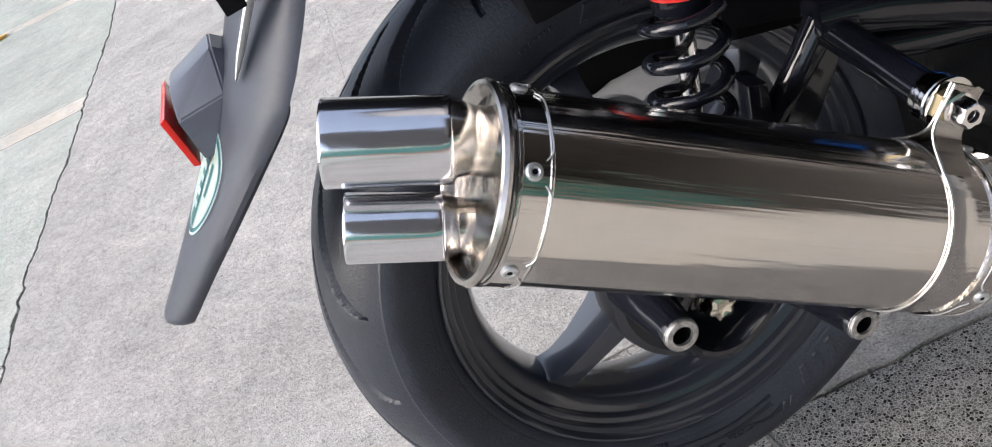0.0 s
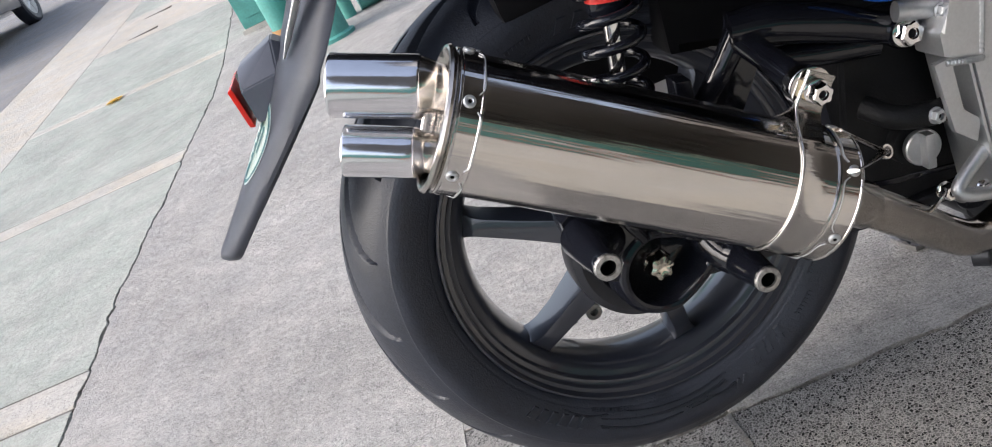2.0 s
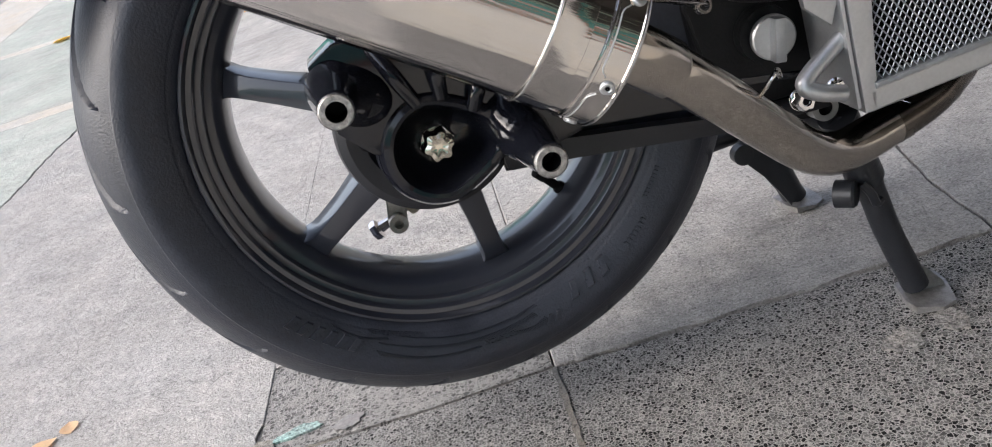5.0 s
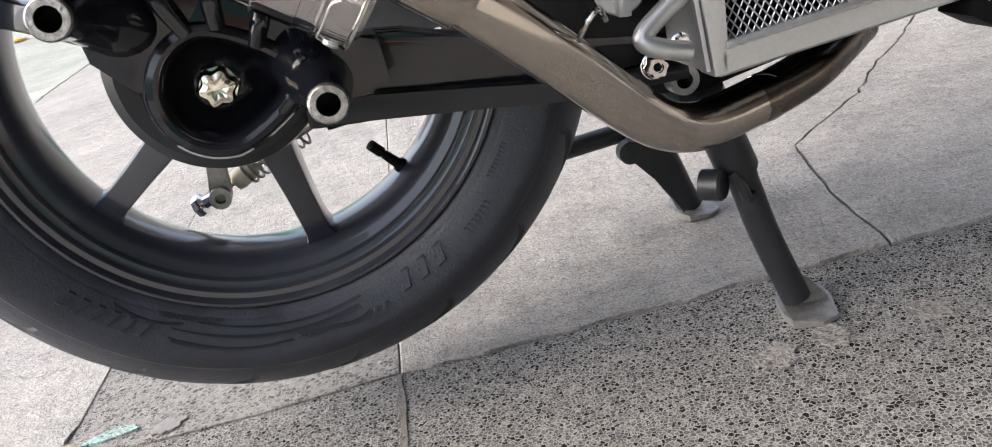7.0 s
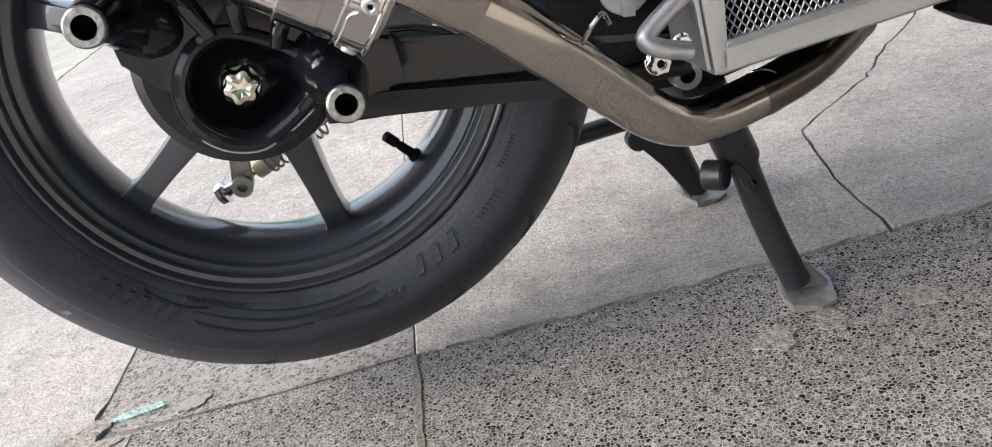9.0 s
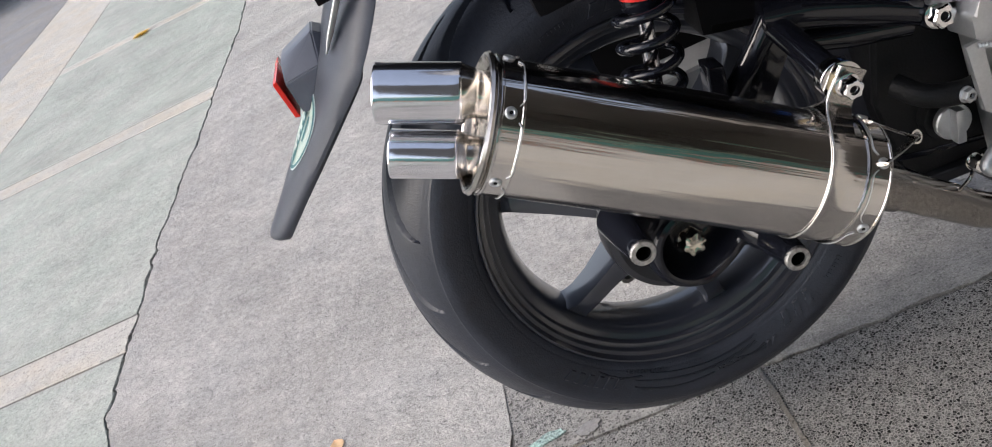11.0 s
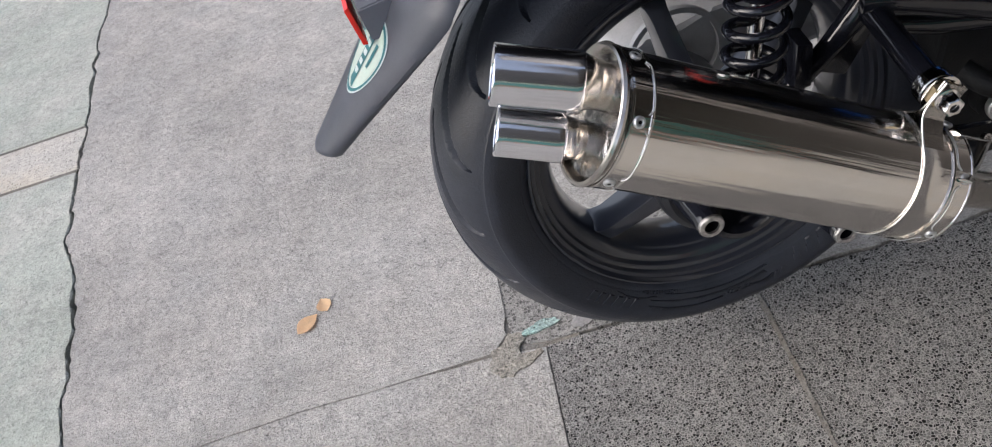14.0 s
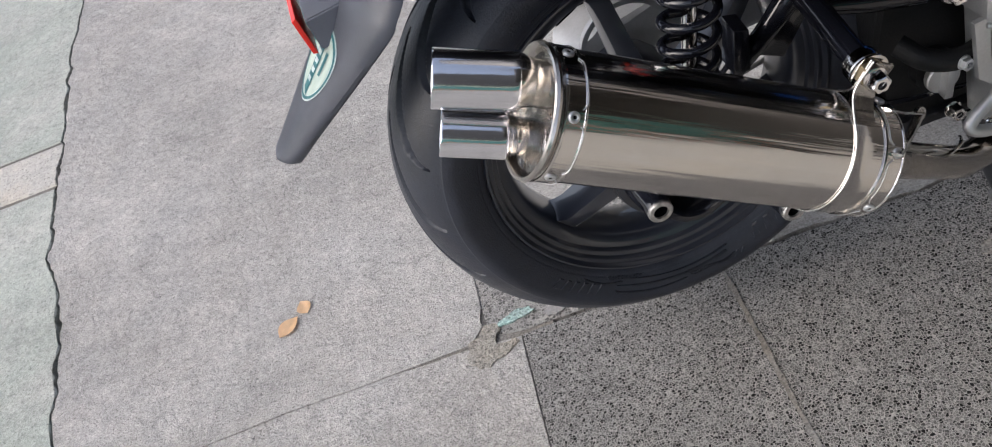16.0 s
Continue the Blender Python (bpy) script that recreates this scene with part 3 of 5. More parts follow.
TURN_M = Matrix.Translation(AX) @ Matrix.Rotation(YAW, 4, "Z") @ Matrix.Translation(-AX)


def squared(ob):
    """Turns a part, built square, to the way the scooter stands."""
    ob.matrix_basis = TURN_M
    return ob


def loc(x, y, z):
    return AX + Vector((x, y, z))


def mesh_part(name, verts, faces, material, parent, label=""):
    me = bpy.data.meshes.new(name)
    me.from_pydata(verts, [], faces)
    me.materials.append(material)
    me.polygons.foreach_set("use_smooth", [True] * len(me.polygons))
    ob = new(name, me)
    ob.parent = parent
    if label:
        ob["label"] = label
    return ob


def build_tyre():
    TR = 0.2766
    key = [(-0.047, 0.1885), (-0.0555, 0.1935), (-0.0625, 0.204), (-0.0675, 0.216), (-0.0697, 0.226), (-0.0685, 0.2335), (-0.0655, 0.2385), (-0.058, 0.2482), (-0.047, 0.2585), (-0.033, 0.2680), (-0.016, 0.2745), (0, TR)]
    pts = smooth_path([(u, r, 0) for u, r in key], 11)
    half = [(p.x, p.y) for p in pts]
    prof = np.array(half + [(-u, r) for u, r in half[-2::-1]])
    n_t = 960
    th = np.arange(n_t) * 2 * np.pi / n_t
    U = np.repeat(prof[None, :, 0], n_t, 0)
    R = np.repeat(prof[None, :, 1], n_t, 0)
    T = np.repeat(th[:, None], len(prof), 1)
    depth = np.zeros_like(U)
    n_g = 19
    for side in (-1, 1):
        for k in range(n_g):
            base = 2 * np.pi * (k + (0.5 if side > 0 else 0)) / n_g
            for start, end, sweep, bend, width, shift in ((0.005, 0.0575, 0.46, 1.8, 0.0038, 0.0),):
                q = np.clip((side * U - start) / (end - start), 0, 1)
                want = base + shift + sweep * (1 - (1 - q) ** bend)
                slope = sweep * bend * (1 - q + 0.02) ** (bend - 1) * 0.26 / (end - start)
                d = np.abs((T - want + np.pi) % (2 * np.pi) - np.pi) * 0.26 / np.sqrt(1 + slope ** 2)
                inside = (side * U > start - 0.001) & (side * U < end + 0.001) & (R > 0.236)
                w = width * (0.25 + 0.8 * np.sin(np.pi * np.clip(q, 0.02, 0.98)))
                g = np.clip(2.6 - 2.2 * d / w, 0, 1)
                depth = np.maximum(depth, np.where(inside, 0.0065 * g, 0))
    # fine rings moulded in the sidewall
    ringv = 0.0006 * (np.exp(-((R - 0.2365) / 0.0008) ** 2) + np.exp(-((R - 0.1985) / 0.0009) ** 2)) * (np.abs(U) > 0.055)
    R = R - depth + ringv
    X = AX.x + R * np.cos(T)
    Z = AX.z + R * np.sin(T)
    verts = np.stack([X, U + AX.y, Z], -1).reshape(-1, 3)
    m = len(prof)
    i, j = np.meshgrid(np.arange(n_t), np.arange(m - 1), indexing="ij")
    a = i * m + j
    b = ((i + 1) % n_t) * m + j
    faces = np.stack([a, a + 1, b + 1, b], -1).reshape(-1, 4)
    return verts.tolist(), faces.tolist()


rear_wheel = part("rear_wheel", lathe([(-0.062, 0.017), (-0.062, 0.040), (-0.045, 0.046), (0.04, 0.050), (0.055, 0.046), (0.055, 0.017)], AX, (0, 1, 0), 64, closed=True), RIM, scooter, "satin black six-spoke alloy wheel")
squared(rear_wheel)
tyre_verts, tyre_faces = build_tyre()
tyre = mesh_part("tyre", tyre_verts, tyre_faces, RUBBER, rear_wheel, "black rubber tyre with swept grooves")
tyre.data.set_sharp_from_angle(angle=radians(32))
SIDE_R = [0.1885, 0.1935, 0.204, 0.216, 0.226, 0.2335]
SIDE_Y = [-0.047, -0.0555, -0.0625, -0.0675, -0.0697, -0.0685]


def side_point(deg, r, lift):
    a = radians(deg)
    return AX + Vector((r * math.cos(a), float(np.interp(r, SIDE_R, SIDE_Y)) - lift, r * math.sin(a)))


def side_bar(bm, deg, r, ddeg, dr, slant=0.0, lift=0.0016):
    """A low raised bar on the sidewall."""
    rings = []
    for l in (-0.0004, lift):
        s = 1.0 if l < 0 else 0.8
        rings.append([side_point(deg + sx * ddeg * s / 2 + sr * slant / 2, r + sr * dr * s / 2, l) for sx, sr in ((-1, -1), (1, -1), (1, 1), (-1, 1))])
    lo, hi = ([bm.verts.new(p) for p in ring] for ring in rings)
    bm.faces.new(hi)
    for i in range(4):
        bm.faces.new((lo[i], lo[(i + 1) % 4], hi[(i + 1) % 4], hi[i]))


def sidewall_marks(turn):
    bm = bmesh.new()
    for deg, r, w, h in ((297, 0.2098, 4.0, 0.015), (292.5, 0.2094, 3.6, 0.015), (288, 0.2088, 3.6, 0.015), (281.2, 0.2185, 1.6, 0.008), (279.0, 0.2185, 1.6, 0.008)):
        side_bar(bm, deg + turn, r, w * 0.55, h, -1.6)
        side_bar(bm, deg + turn - w * 0.33, r + h * 0.2, w * 0.25, h * 0.5, -0.8)
    for k in range(6):
        side_bar(bm, 217 + 3.1 * k + turn, 0.2125, 1.7, 0.013, -1.4)
    for k in range(7):
        side_bar(bm, 304.5 + 1.15 * k + turn, 0.2130, 0.75, 0.0045)
    for k in range(9):
        side_bar(bm, 316.5 + 0.95 * k + turn, 0.2050, 0.6, 0.0036)
    for a0, a1, r, h0, h1 in ((238, 277, 0.2085, 0.0015, 0.0048), (243, 278, 0.2020, 0.0008, 0.0026), (238, 262, 0.2165, 0.0045, 0.0015), (271, 279, 0.2160, 0.0040, 0.0060), (226, 240, 0.2035, 0.0035, 0.0015)):
        n = int((a1 - a0) / 0.42)
        for k in range(n):
            t = k / n
            side_bar(bm, a0 + (a1 - a0) * t + turn, r + 0.003 * math.sin(3 * t), 0.2, h0 + (h1 - h0) * t, 0.7, 0.0012)
    part("sidewall_relief", bm, RUBBER, rear_wheel, "raised bars and hatching on the sidewall", smooth=False)


def sidewall_text(words, deg, r, size):
    """Low raised lettering, tops outward, bent round the sidewall."""
    cu = bpy.data.curves.new("lettering", "FONT")
    cu.body, cu.size, cu.align_x = words, size, "CENTER"
    tmp = new("lettering", cu)
    me = tmp.to_mesh()
    bm = bmesh.new()
    bm.from_mesh(me)
    tmp.to_mesh_clear()
    bpy.data.objects.remove(tmp)
    geo = bmesh.ops.extrude_face_region(bm, geom=bm.faces[:])
    top = {v for v in geo["geom"] if isinstance(v, bmesh.types.BMVert)}
    for v in bm.verts:
        v.co = side_point(deg - math.degrees(v.co.x / r), r + v.co.y, 0.0014 if v in top else -0.0003)
    return part("lettering", bm, RUBBER, rear_wheel, "small raised lettering on the sidewall", smooth=False)


for turn in (0, 150):
    sidewall_marks(turn)
sidewall_text("MADE IN INDONESIA", 241, 0.1985, 0.0048)
sidewall_text("ROTATION", 267, 0.2135, 0.0058)
RP = [(-0.0535, 0.1925), (-0.0565, 0.1908), (-0.0566, 0.1886), (-0.0520, 0.1872), (-0.0500, 0.1862), (-0.0494, 0.1822), (-0.0478, 0.1812), (-0.0440, 0.1806), (-0.0432, 0.1796), (-0.0425, 0.1758), (-0.0410, 0.1750), (-0.0368, 0.1744), (-0.0358, 0.1732), (-0.0350, 0.1690), (-0.0310, 0.1640), (-0.0240, 0.1600), (-0.0120, 0.1575), (0.0, 0.1565)]
RP = RP + [(-u, r) for u, r in RP[-2::-1]] + [(0.045, 0.187), (0.03, 0.176), (-0.03, 0.176), (-0.045, 0.187)]
part("rim", lathe(RP, AX, (0, 1, 0), 160, closed=True), RIM, rear_wheel)


def build_spoke(angle):
    """A tapering cast spoke with a raised spine on its face."""
    t = radians(angle)
    d, s_, y = Vector((math.cos(t), 0, math.sin(t))), Vector((-math.sin(t), 0, math.cos(t))), Vector((0, 1, 0))
    bm = bmesh.new()
    rings = []
    for r, w, y0, y1 in ((0.036, 0.0150, -0.070, -0.010), (0.055, 0.0132, -0.068, -0.012), (0.085, 0.0112, -0.058, -0.010), (0.115, 0.0098, -0.047, -0.006), (0.140, 0.0094, -0.038, 0.002), (0.150, 0.0097, -0.033, 0.008), (0.1565, 0.0110, -0.0285, 0.012), (0.1605, 0.0135, -0.0245, 0.015), (0.1640, 0.0165, -0.0215, 0.016)):
        c = AX + d * r
        sec = [(-w * 1.05, y1), (-w, y0 + 0.0018), (-w * 0.94, y0 + 0.0004), (-w * 0.80, y0), (w * 0.80, y0), (w * 0.94, y0 + 0.0004), (w, y0 + 0.0018), (w * 1.05, y1)]
        rings.append([c + s_ * a + y * b for a, b in sec])
    ring_grid(bm, rings, cap=True)
    return part("spoke", bm, RIM, rear_wheel)


for k in range(6):
    build_spoke(214.5 + 60 * k)

va = radians(305)
vd = Vector((math.cos(va), 0, math.sin(va)))
vb = AX + vd * 0.158 + Vector((0, -0.004, 0))
part("valve", lathe([(0, 0.0065), (0.004, 0.006), (0.006, 0.0042), (0.020, 0.0038), (0.0215, 0.003), (0.024, 0.003), (0.024, 0.0044), (0.036, 0.0044), (0.0365, 0.002)], vb, -vd + Vector((0, -0.35, 0)), 20), DARK, rear_wheel, "black rubber valve stem with cap")

# ---- muffler ----
MP, MD, MR = Vector((0, -0.2544, 0.4816)), Vector((1, 0.0445, -0.8037)).normalized(), 0.0486
MA, MB, _ = basis(MD)


def on_muffler(u, ang, r):
    return MP + MD * u + (MA * math.cos(ang) + MB * math.sin(ang)) * r


def ang_of(p):
    q = Vector(p) - MP
    return math.atan2(q.dot(MB), q.dot(MA))


def strap(name, u0, u1, r, parent, material, edge=0.0, seg=96, right=True):
    """A thin band round the muffler with rolled edges."""
    pr = [(u0, MR - 0.002), (u0, r + edge * 0.6), (u0 + 0.0006, r + edge), (u0 + 0.0016, r + edge), (u0 + 0.0022, r), (u1 - 0.0022, r), (u1 - 0.0016, r + edge), (u1 - 0.0006, r + edge), (u1, r + edge * 0.6), (u1, MR - 0.002)]
    if not right:
        pr = pr[:6] + [(u1 - 0.0003, r), (u1, r - 0.0004), (u1, MR - 0.002)]
    return part(name, lathe(pr, MP, MD, seg, closed=True), material, parent)


body_profile = [(-0.1215, 0.03), (-0.1215, MR - 0.001), (-0.1205, MR), (-0.10, MR), (0.0, MR + 0.0004), (0.16, MR), (0.1705, MR), (0.1715, MR - 0.001), (0.1715, 0.02)]
muffler = part("muffler", lathe(body_profile, MP, MD, 144), STEEL, scooter, "polished steel canister muffler with twin tips")
# rolled rear lip and dished end cap
cap_prof = [(-0.1215, 0.0475), (-0.1235, 0.0505), (-0.1255, 0.0512), (-0.1275, 0.0500), (-0.1280, 0.0480), (-0.1268, 0.0462), (-0.1238, 0.0446), (-0.1205, 0.0425), (-0.1190, 0.038), (-0.1190, 0.020), (-0.1190, 0.0001)]
part("end_cap", lathe(cap_prof, MP, MD, 96), CAPSTEEL, muffler, "polished end cap with rolled lip")
strap("rear_band", -0.1205, -0.1035, MR + 0.0011, muffler, STEEL, 0.0005)
strap("front_band", 0.1525, 0.1715, MR + 0.0011, muffler, STEEL, 0.0007)
part("front_cone", lathe([(0.1712, MR - 0.002), (0.1745, 0.044), (0.1752, 0.030), (0.1755, 0.0205), (0.1755, 0.0195)], MP, MD, 72), STEEL, muffler)


def rivet_at(u, ang):
    n = (MA * math.cos(ang) + MB * math.sin(ang))
    o = on_muffler(u, ang, MR + 0.001)
    r = part("rivet", lathe([(0, 0.0044), (0.0010, 0.0043), (0.0017, 0.0036), (0.0019, 0.0024), (0.0012, 0.0016), (0.0008, 0.0001)], o, n, 20), ALU, muffler)
    part("rivet_core", lathe([(0, 0.0013), (0.0011, 0.0013), (0.0012, 0.0001)], o + n * 0.0004, n, 10), DARK, r)
    return r


a0 = ang_of((-0.072, -0.301, 0.572))
a1 = ang_of((0.152, -0.288, 0.399))
for k in range(6):
    rivet_at(-0.1135, a0 + k * math.pi / 3)
    rivet_at(0.164, a1 + k * math.pi / 3)


def band_window(u0, u1, ca, half, parent):
    """The bent wire-like outline pressed round a rivet gap in a band."""
    pts = []
    for f, u in ((-half, u0), (-half * 0.35, u0), (half * 0.35, u0), (half, u0)):
        pts.append(on_muffler(u, ca + f, MR + 0.0017))
    ends = [on_muffler(u1, ca + half + 0.09, MR + 0.0017)]
    start = [on_muffler(u1, ca - half - 0.09, MR + 0.0017)]
    return part("band_seam", tube(smooth_path(start + pts + ends, 5), 0.00045, 6), ALU, parent)


for k in range(6):
    band_window(-0.1045, -0.1075, a0 + (k + 0.5) * math.pi / 3, 0.32, muffler)
    band_window(0.1565, 0.1600, a1 + (k + 0.5) * math.pi / 3, 0.32, muffler)


def tip(name, outlet, inner, r, root_u, root_off, parent):
    """A slash-free tail tip: a straight polished barrel, a shoulder, and a neck bending into the cap."""
    o, i = Vector(outlet), Vector(inner)
    d = (i - o).normalized()
    L = (i - o).length
    pr = [(0.030, r - 0.0030), (0.004, r - 0.0022), (0.0006, r - 0.0016), (0.0, r - 0.0006), (0.0006, r - 0.0001), (0.0016, r), (0.006, r), (L * 0.5, r), (L - 0.006, r), (L - 0.0018, r), (L - 0.0006, r - 0.0002), (L, r - 0.0007)]
    bm = lathe(pr, o, d, 72, cap=False)
    ob = part(name, bm, TIPS, parent, "bright polished steel exhaust tip")
    base = MP + MD * root_u + MA * root_off[0] + MB * root_off[1]
    pts = smooth_path([i - d * 0.002, i + d * 0.003, i.lerp(base, 0.6) + d * 0.001, base + MD * 0.004], 9)
    ts = np.linspace(0, 1, len(pts))
    rr = [float(r * (1 - 0.21 * min(t / 0.55, 1) ** 1.3 * (2 - min(t / 0.55, 1)) ** 0.3) + 0.0004 * max(0, (t - 0.72) / 0.28) ** 2) for t in ts]
    part("tip_neck", tube(pts, rr, 64, cap=False), NECK, ob)
    part("neck_weld", tube([base + MD * 0.0005, base + MD * 0.004], [rr[-1] + 0.0003, rr[-1] + 0.0012], 48, cap=False), HEATSTAIN, ob, "gold heat-stained weld round the neck")
    # black disc inside the pipe stands for the shade of its bore
    bore = part("tip_bore_shade", lathe([(0.0295, r - 0.0025), (0.0297, 0.0001)], o, d, 32, cap=False), DARK, ob)
    return ob


UP_O, UP_I = Vector((-0.1515, -0.2415, 0.6085)), Vector((-0.0965, -0.2505, 0.5820))
LO_O, LO_I = Vector((-0.1645, -0.2425, 0.5642)), Vector((-0.1210, -0.2502, 0.5425))


def off_of(p):
    q = Vector(p) - MP
    return q.dot(MA), q.dot(MB)


upper = tip("upper_tip", UP_O, UP_I, 0.0219, -0.119, off_of(Vector((-0.0835, -0.2525, 0.5740))), muffler)
lower = tip("lower_tip", LO_O, LO_I, 0.0182, -0.119, off_of(Vector((-0.1110, -0.2525, 0.5380))), muffler)

# clamp strap with its two ears, round the muffler
clamp = strap("clamp", 0.1235, 0.1440, MR + 0.0009, scooter, STEEL, 0.0004, right=False)


def bead(u, r, parent, minor):
    """A bright rolled edge round the muffler."""
    return part("rolled_edge", lathe([(u + minor * math.cos(t), r + minor * math.sin(t)) for t in (k * math.pi / 4 for k in range(8))], MP, MD, 96, closed=True), BEAD, parent)


bead(0.1236, MR + 0.0012, clamp, 0.0008)
bead(0.1710, MR + 0.0010, muffler, 0.0009)
clamp["label"] = "polished steel hanging clamp round the muffler"
NUT = Vector((0.151, -0.255, 0.455))
ca = ang_of(NUT)
for sgn in (-1, 1):
    foot = on_muffler(0.1338, ca + sgn * 0.42, MR + 0.0012)
    neck = on_muffler(0.1338, ca + sgn * 0.10, MR + 0.0075)
    top = on_muffler(0.1338, ca + sgn * 0.015, MR + 0.017)
    path = smooth_path([on_muffler(0.1338, ca + sgn * 0.62, MR + 0.0006), foot, neck, top, top + (top - MP - MD * 0.1338).normalized() * 0.022], 6)
    bm = bmesh.new()
    rows = [[p + MD * w for w in (-0.0100, -0.0095, 0.0095, 0.0100)] for p in path]
    ring_grid(bm, rows, close_u=False)
    bmesh.ops.solidify(bm, geom=bm.faces[:], thickness=0.0016)
    part("clamp_ear", bm, STEEL, clamp)
    part("ear_edge", tube([p - MD * 0.0102 for p in path], 0.0010, 8), BEAD, clamp)


def hex_bolt(at, axis, size, parent, material=CHROME, flange=1.25, height=0.008, name="bolt", socket=True, points=6):
    """A flanged bolt head with a recessed socket."""
    ob = part(name, lathe([(0, size * flange), (0.0012, size * flange), (0.0022, size * 1.02)], at, axis, 32), material, parent)
    a, b, d = basis(axis)
    o = Vector(at) + d * 0.0015
    bm = bmesh.new()
    n = points * 4
    rings = []
    for u, f in ((0, 1.0), (height * 0.85, 1.0), (height, 0.86), (height, 0.5), (height - 0.003, 0.46)):
        ring = []
        for k in range(n):
            t = 2 * math.pi * k / n
            w = 1 + 0.10 * math.cos(points * t) if f > 0.55 else 1
            ring.append(o + d * u + (a * math.cos(t) + b * math.sin(t)) * size * f * w)
        rings.append(ring)
    vs = ring_grid(bm, rings)
    bm.faces.new(vs[-1])
    part("bolt_head", bm, material, ob)
    # black disc on the socket floor paints the shade in the recess
    part("socket_shade", lathe([(0, size * 0.44), (0.0004, 0.0001)], o + d * (height - 0.0029), d, 6), DARK, ob)
    return ob


# hanger boss, nut and bolt
part("hanger_boss", tube([(0.147, -0.132, 0.478), (0.149, -0.18, 0.467), (0.150, -0.235, 0.457)], [0.0118, 0.0108, 0.0108], 28), GLOSS, scooter, "gloss black hanger tube")
part("hanger_collar", lathe([(0, 0.0125), (0.0, 0.0148), (0.011, 0.0148), (0.012, 0.014), (0.012, 0.0125)], (0.150, -0.2345, 0.457), (0.02, -1, -0.06), 32), STEEL, scooter)
wash = part("washer", lathe([(0, 0.0155), (0.0016, 0.0155), (0.0018, 0.015)], (0.1508, -0.2475, 0.4562), (0.02, -1, -0.06), 32), STEEL, scooter)
hex_nut = part("hanger_nut", lathe([(0, 0.0122), (0.006, 0.0122), (0.0072, 0.0108)], (0.1508, -0.2485, 0.4561), (0.02, -1, -0.06), 6), BRASS, scooter, "yellow zinc hexagon nut")
hex_bolt((0.151, -0.2555, 0.4555), (0.02, -1, -0.06), 0.0076, scooter, height=0.0105)

# forked tab at the front of the canister
t_tip = Vector((0.197, -0.228, 0.372))
tA, tB = on_muffler(0.163, a1, MR + 0.002), on_muffler(0.163, a1 + math.pi / 3 * (1 if on_muffler(0.163, a1 + 1, MR).z > on_muffler(0.163, a1, MR).z else -1), MR + 0.002)
tB = on_muffler(0.162, 1.75, MR + 0.002)
bm = bmesh.new()
for s0 in (tA, tB):
    d0 = (t_tip - s0).normalized()
    tube([s0 - d0 * 0.004, s0.lerp(t_tip, 0.5) + Vector((0, -0.002, 0)), t_tip - d0 * 0.003], [0.0052, 0.0042, 0.0048], 14, bm=bm, squash=0.3)
part("front_tab", bm, STEEL, muffler)
part("tab_eye", lathe([(-0.002, 0.004), (-0.002, 0.0058), (0.002, 0.0058), (0.002, 0.004)], t_tip, (0.4, -0.8, 0.2), 20, closed=True), STEEL, muffler)

# ---- header pipe ----
front = MP + MD * 0.174
PIPE_PTS = [front, (0.165, -0.238, 0.344), (0.190, -0.224, 0.316), (0.214, -0.208, 0.288), (0.238, -0.191, 0.259), (0.258, -0.176, 0.236), (0.275, -0.163, 0.221), (0.295, -0.151, 0.211), (0.319, -0.139, 0.208), (0.369, -0.120, 0.210), (0.402, -0.105, 0.215), (0.45, -0.07, 0.225)]
header = part("header_pipe", tube(smooth_path(PIPE_PTS, 6)[:52], 0.0165, 32), PIPE, scooter, "heat-browned steel exhaust header pipe")
part("pipe_collar", tube([front, Vector((0.165, -0.238, 0.344)), Vector((0.1651, -0.2379, 0.3439))], [0.0192, 0.0188, 0.0166], 40), PIPE, header)
part("header_bend", tube(smooth_path(PIPE_PTS, 6)[51:], 0.0166, 32), BURNT, header, "burnt dark steel pipe end")
part("pipe_weld", tube(smooth_path([Vector((0.352, -0.127, 0.209)) + (Vector((0, 0, 1)) * math.sin(t) + Vector((0.6, 0.8, 0)).cross(Vector((0, 0, 1))) * math.cos(t)) * 0.0167 for t in (k * 0.7 for k in range(10))], 3), 0.0010, 8), STEEL, header)
part("pipe_hook", tube(smooth_path([(0.220, -0.215, 0.296), (0.224, -0.222, 0.304), (0.230, -0.226, 0.312), (0.236, -0.221, 0.314), (0.241, -0.209, 0.305)], 6), 0.0017, 10), STEEL, header)

# ---- hub carrier on the right of the axle ----
squared(part("brake_dish", lathe([(-0.106, 0.020), (-0.107, 0.043), (-0.1165, 0.050), (-0.118, 0.062), (-0.114, 0.0685), (-0.106, 0.0705), (-0.085, 0.0705), (-0.07, 0.055), (-0.068, 0.02)], AX + Vector((-0.007, 0, 0.004)), (0, 1, 0), 96), SATIN, scooter, "satin black hub cover disc"))
CUP = loc(-0.007, 0, -0.0068)
bm = lathe([(-0.1165, 0.0005), (-0.1165, 0.012), (-0.1185, 0.019), (-0.124, 0.0255), (-0.132, 0.0288), (-0.146, 0.0302), (-0.1515, 0.0316), (-0.1540, 0.0335), (-0.1548, 0.0362), (-0.1535, 0.0400), (-0.146, 0.0440), (-0.130, 0.0455), (-0.112, 0.046), (-0.108, 0.02)], CUP, (0, 1, 0), 96, cap=False)
for v in bm.verts:
    d, h = v.co.x - CUP.x, v.co.z - CUP.z
    q = max(0.0, d) / max(1e-6, math.hypot(d, h))
    v.co.x = CUP.x + d * (1 + 0.32 * q * q)
    v.co.z = CUP.z + h * (1 - 0.16 * q) - 0.10 * max(0.0, d) * q
carrier = part("axle_carrier", bm, GLOSS, scooter, "gloss black cast axle carrier")
squared(carrier)
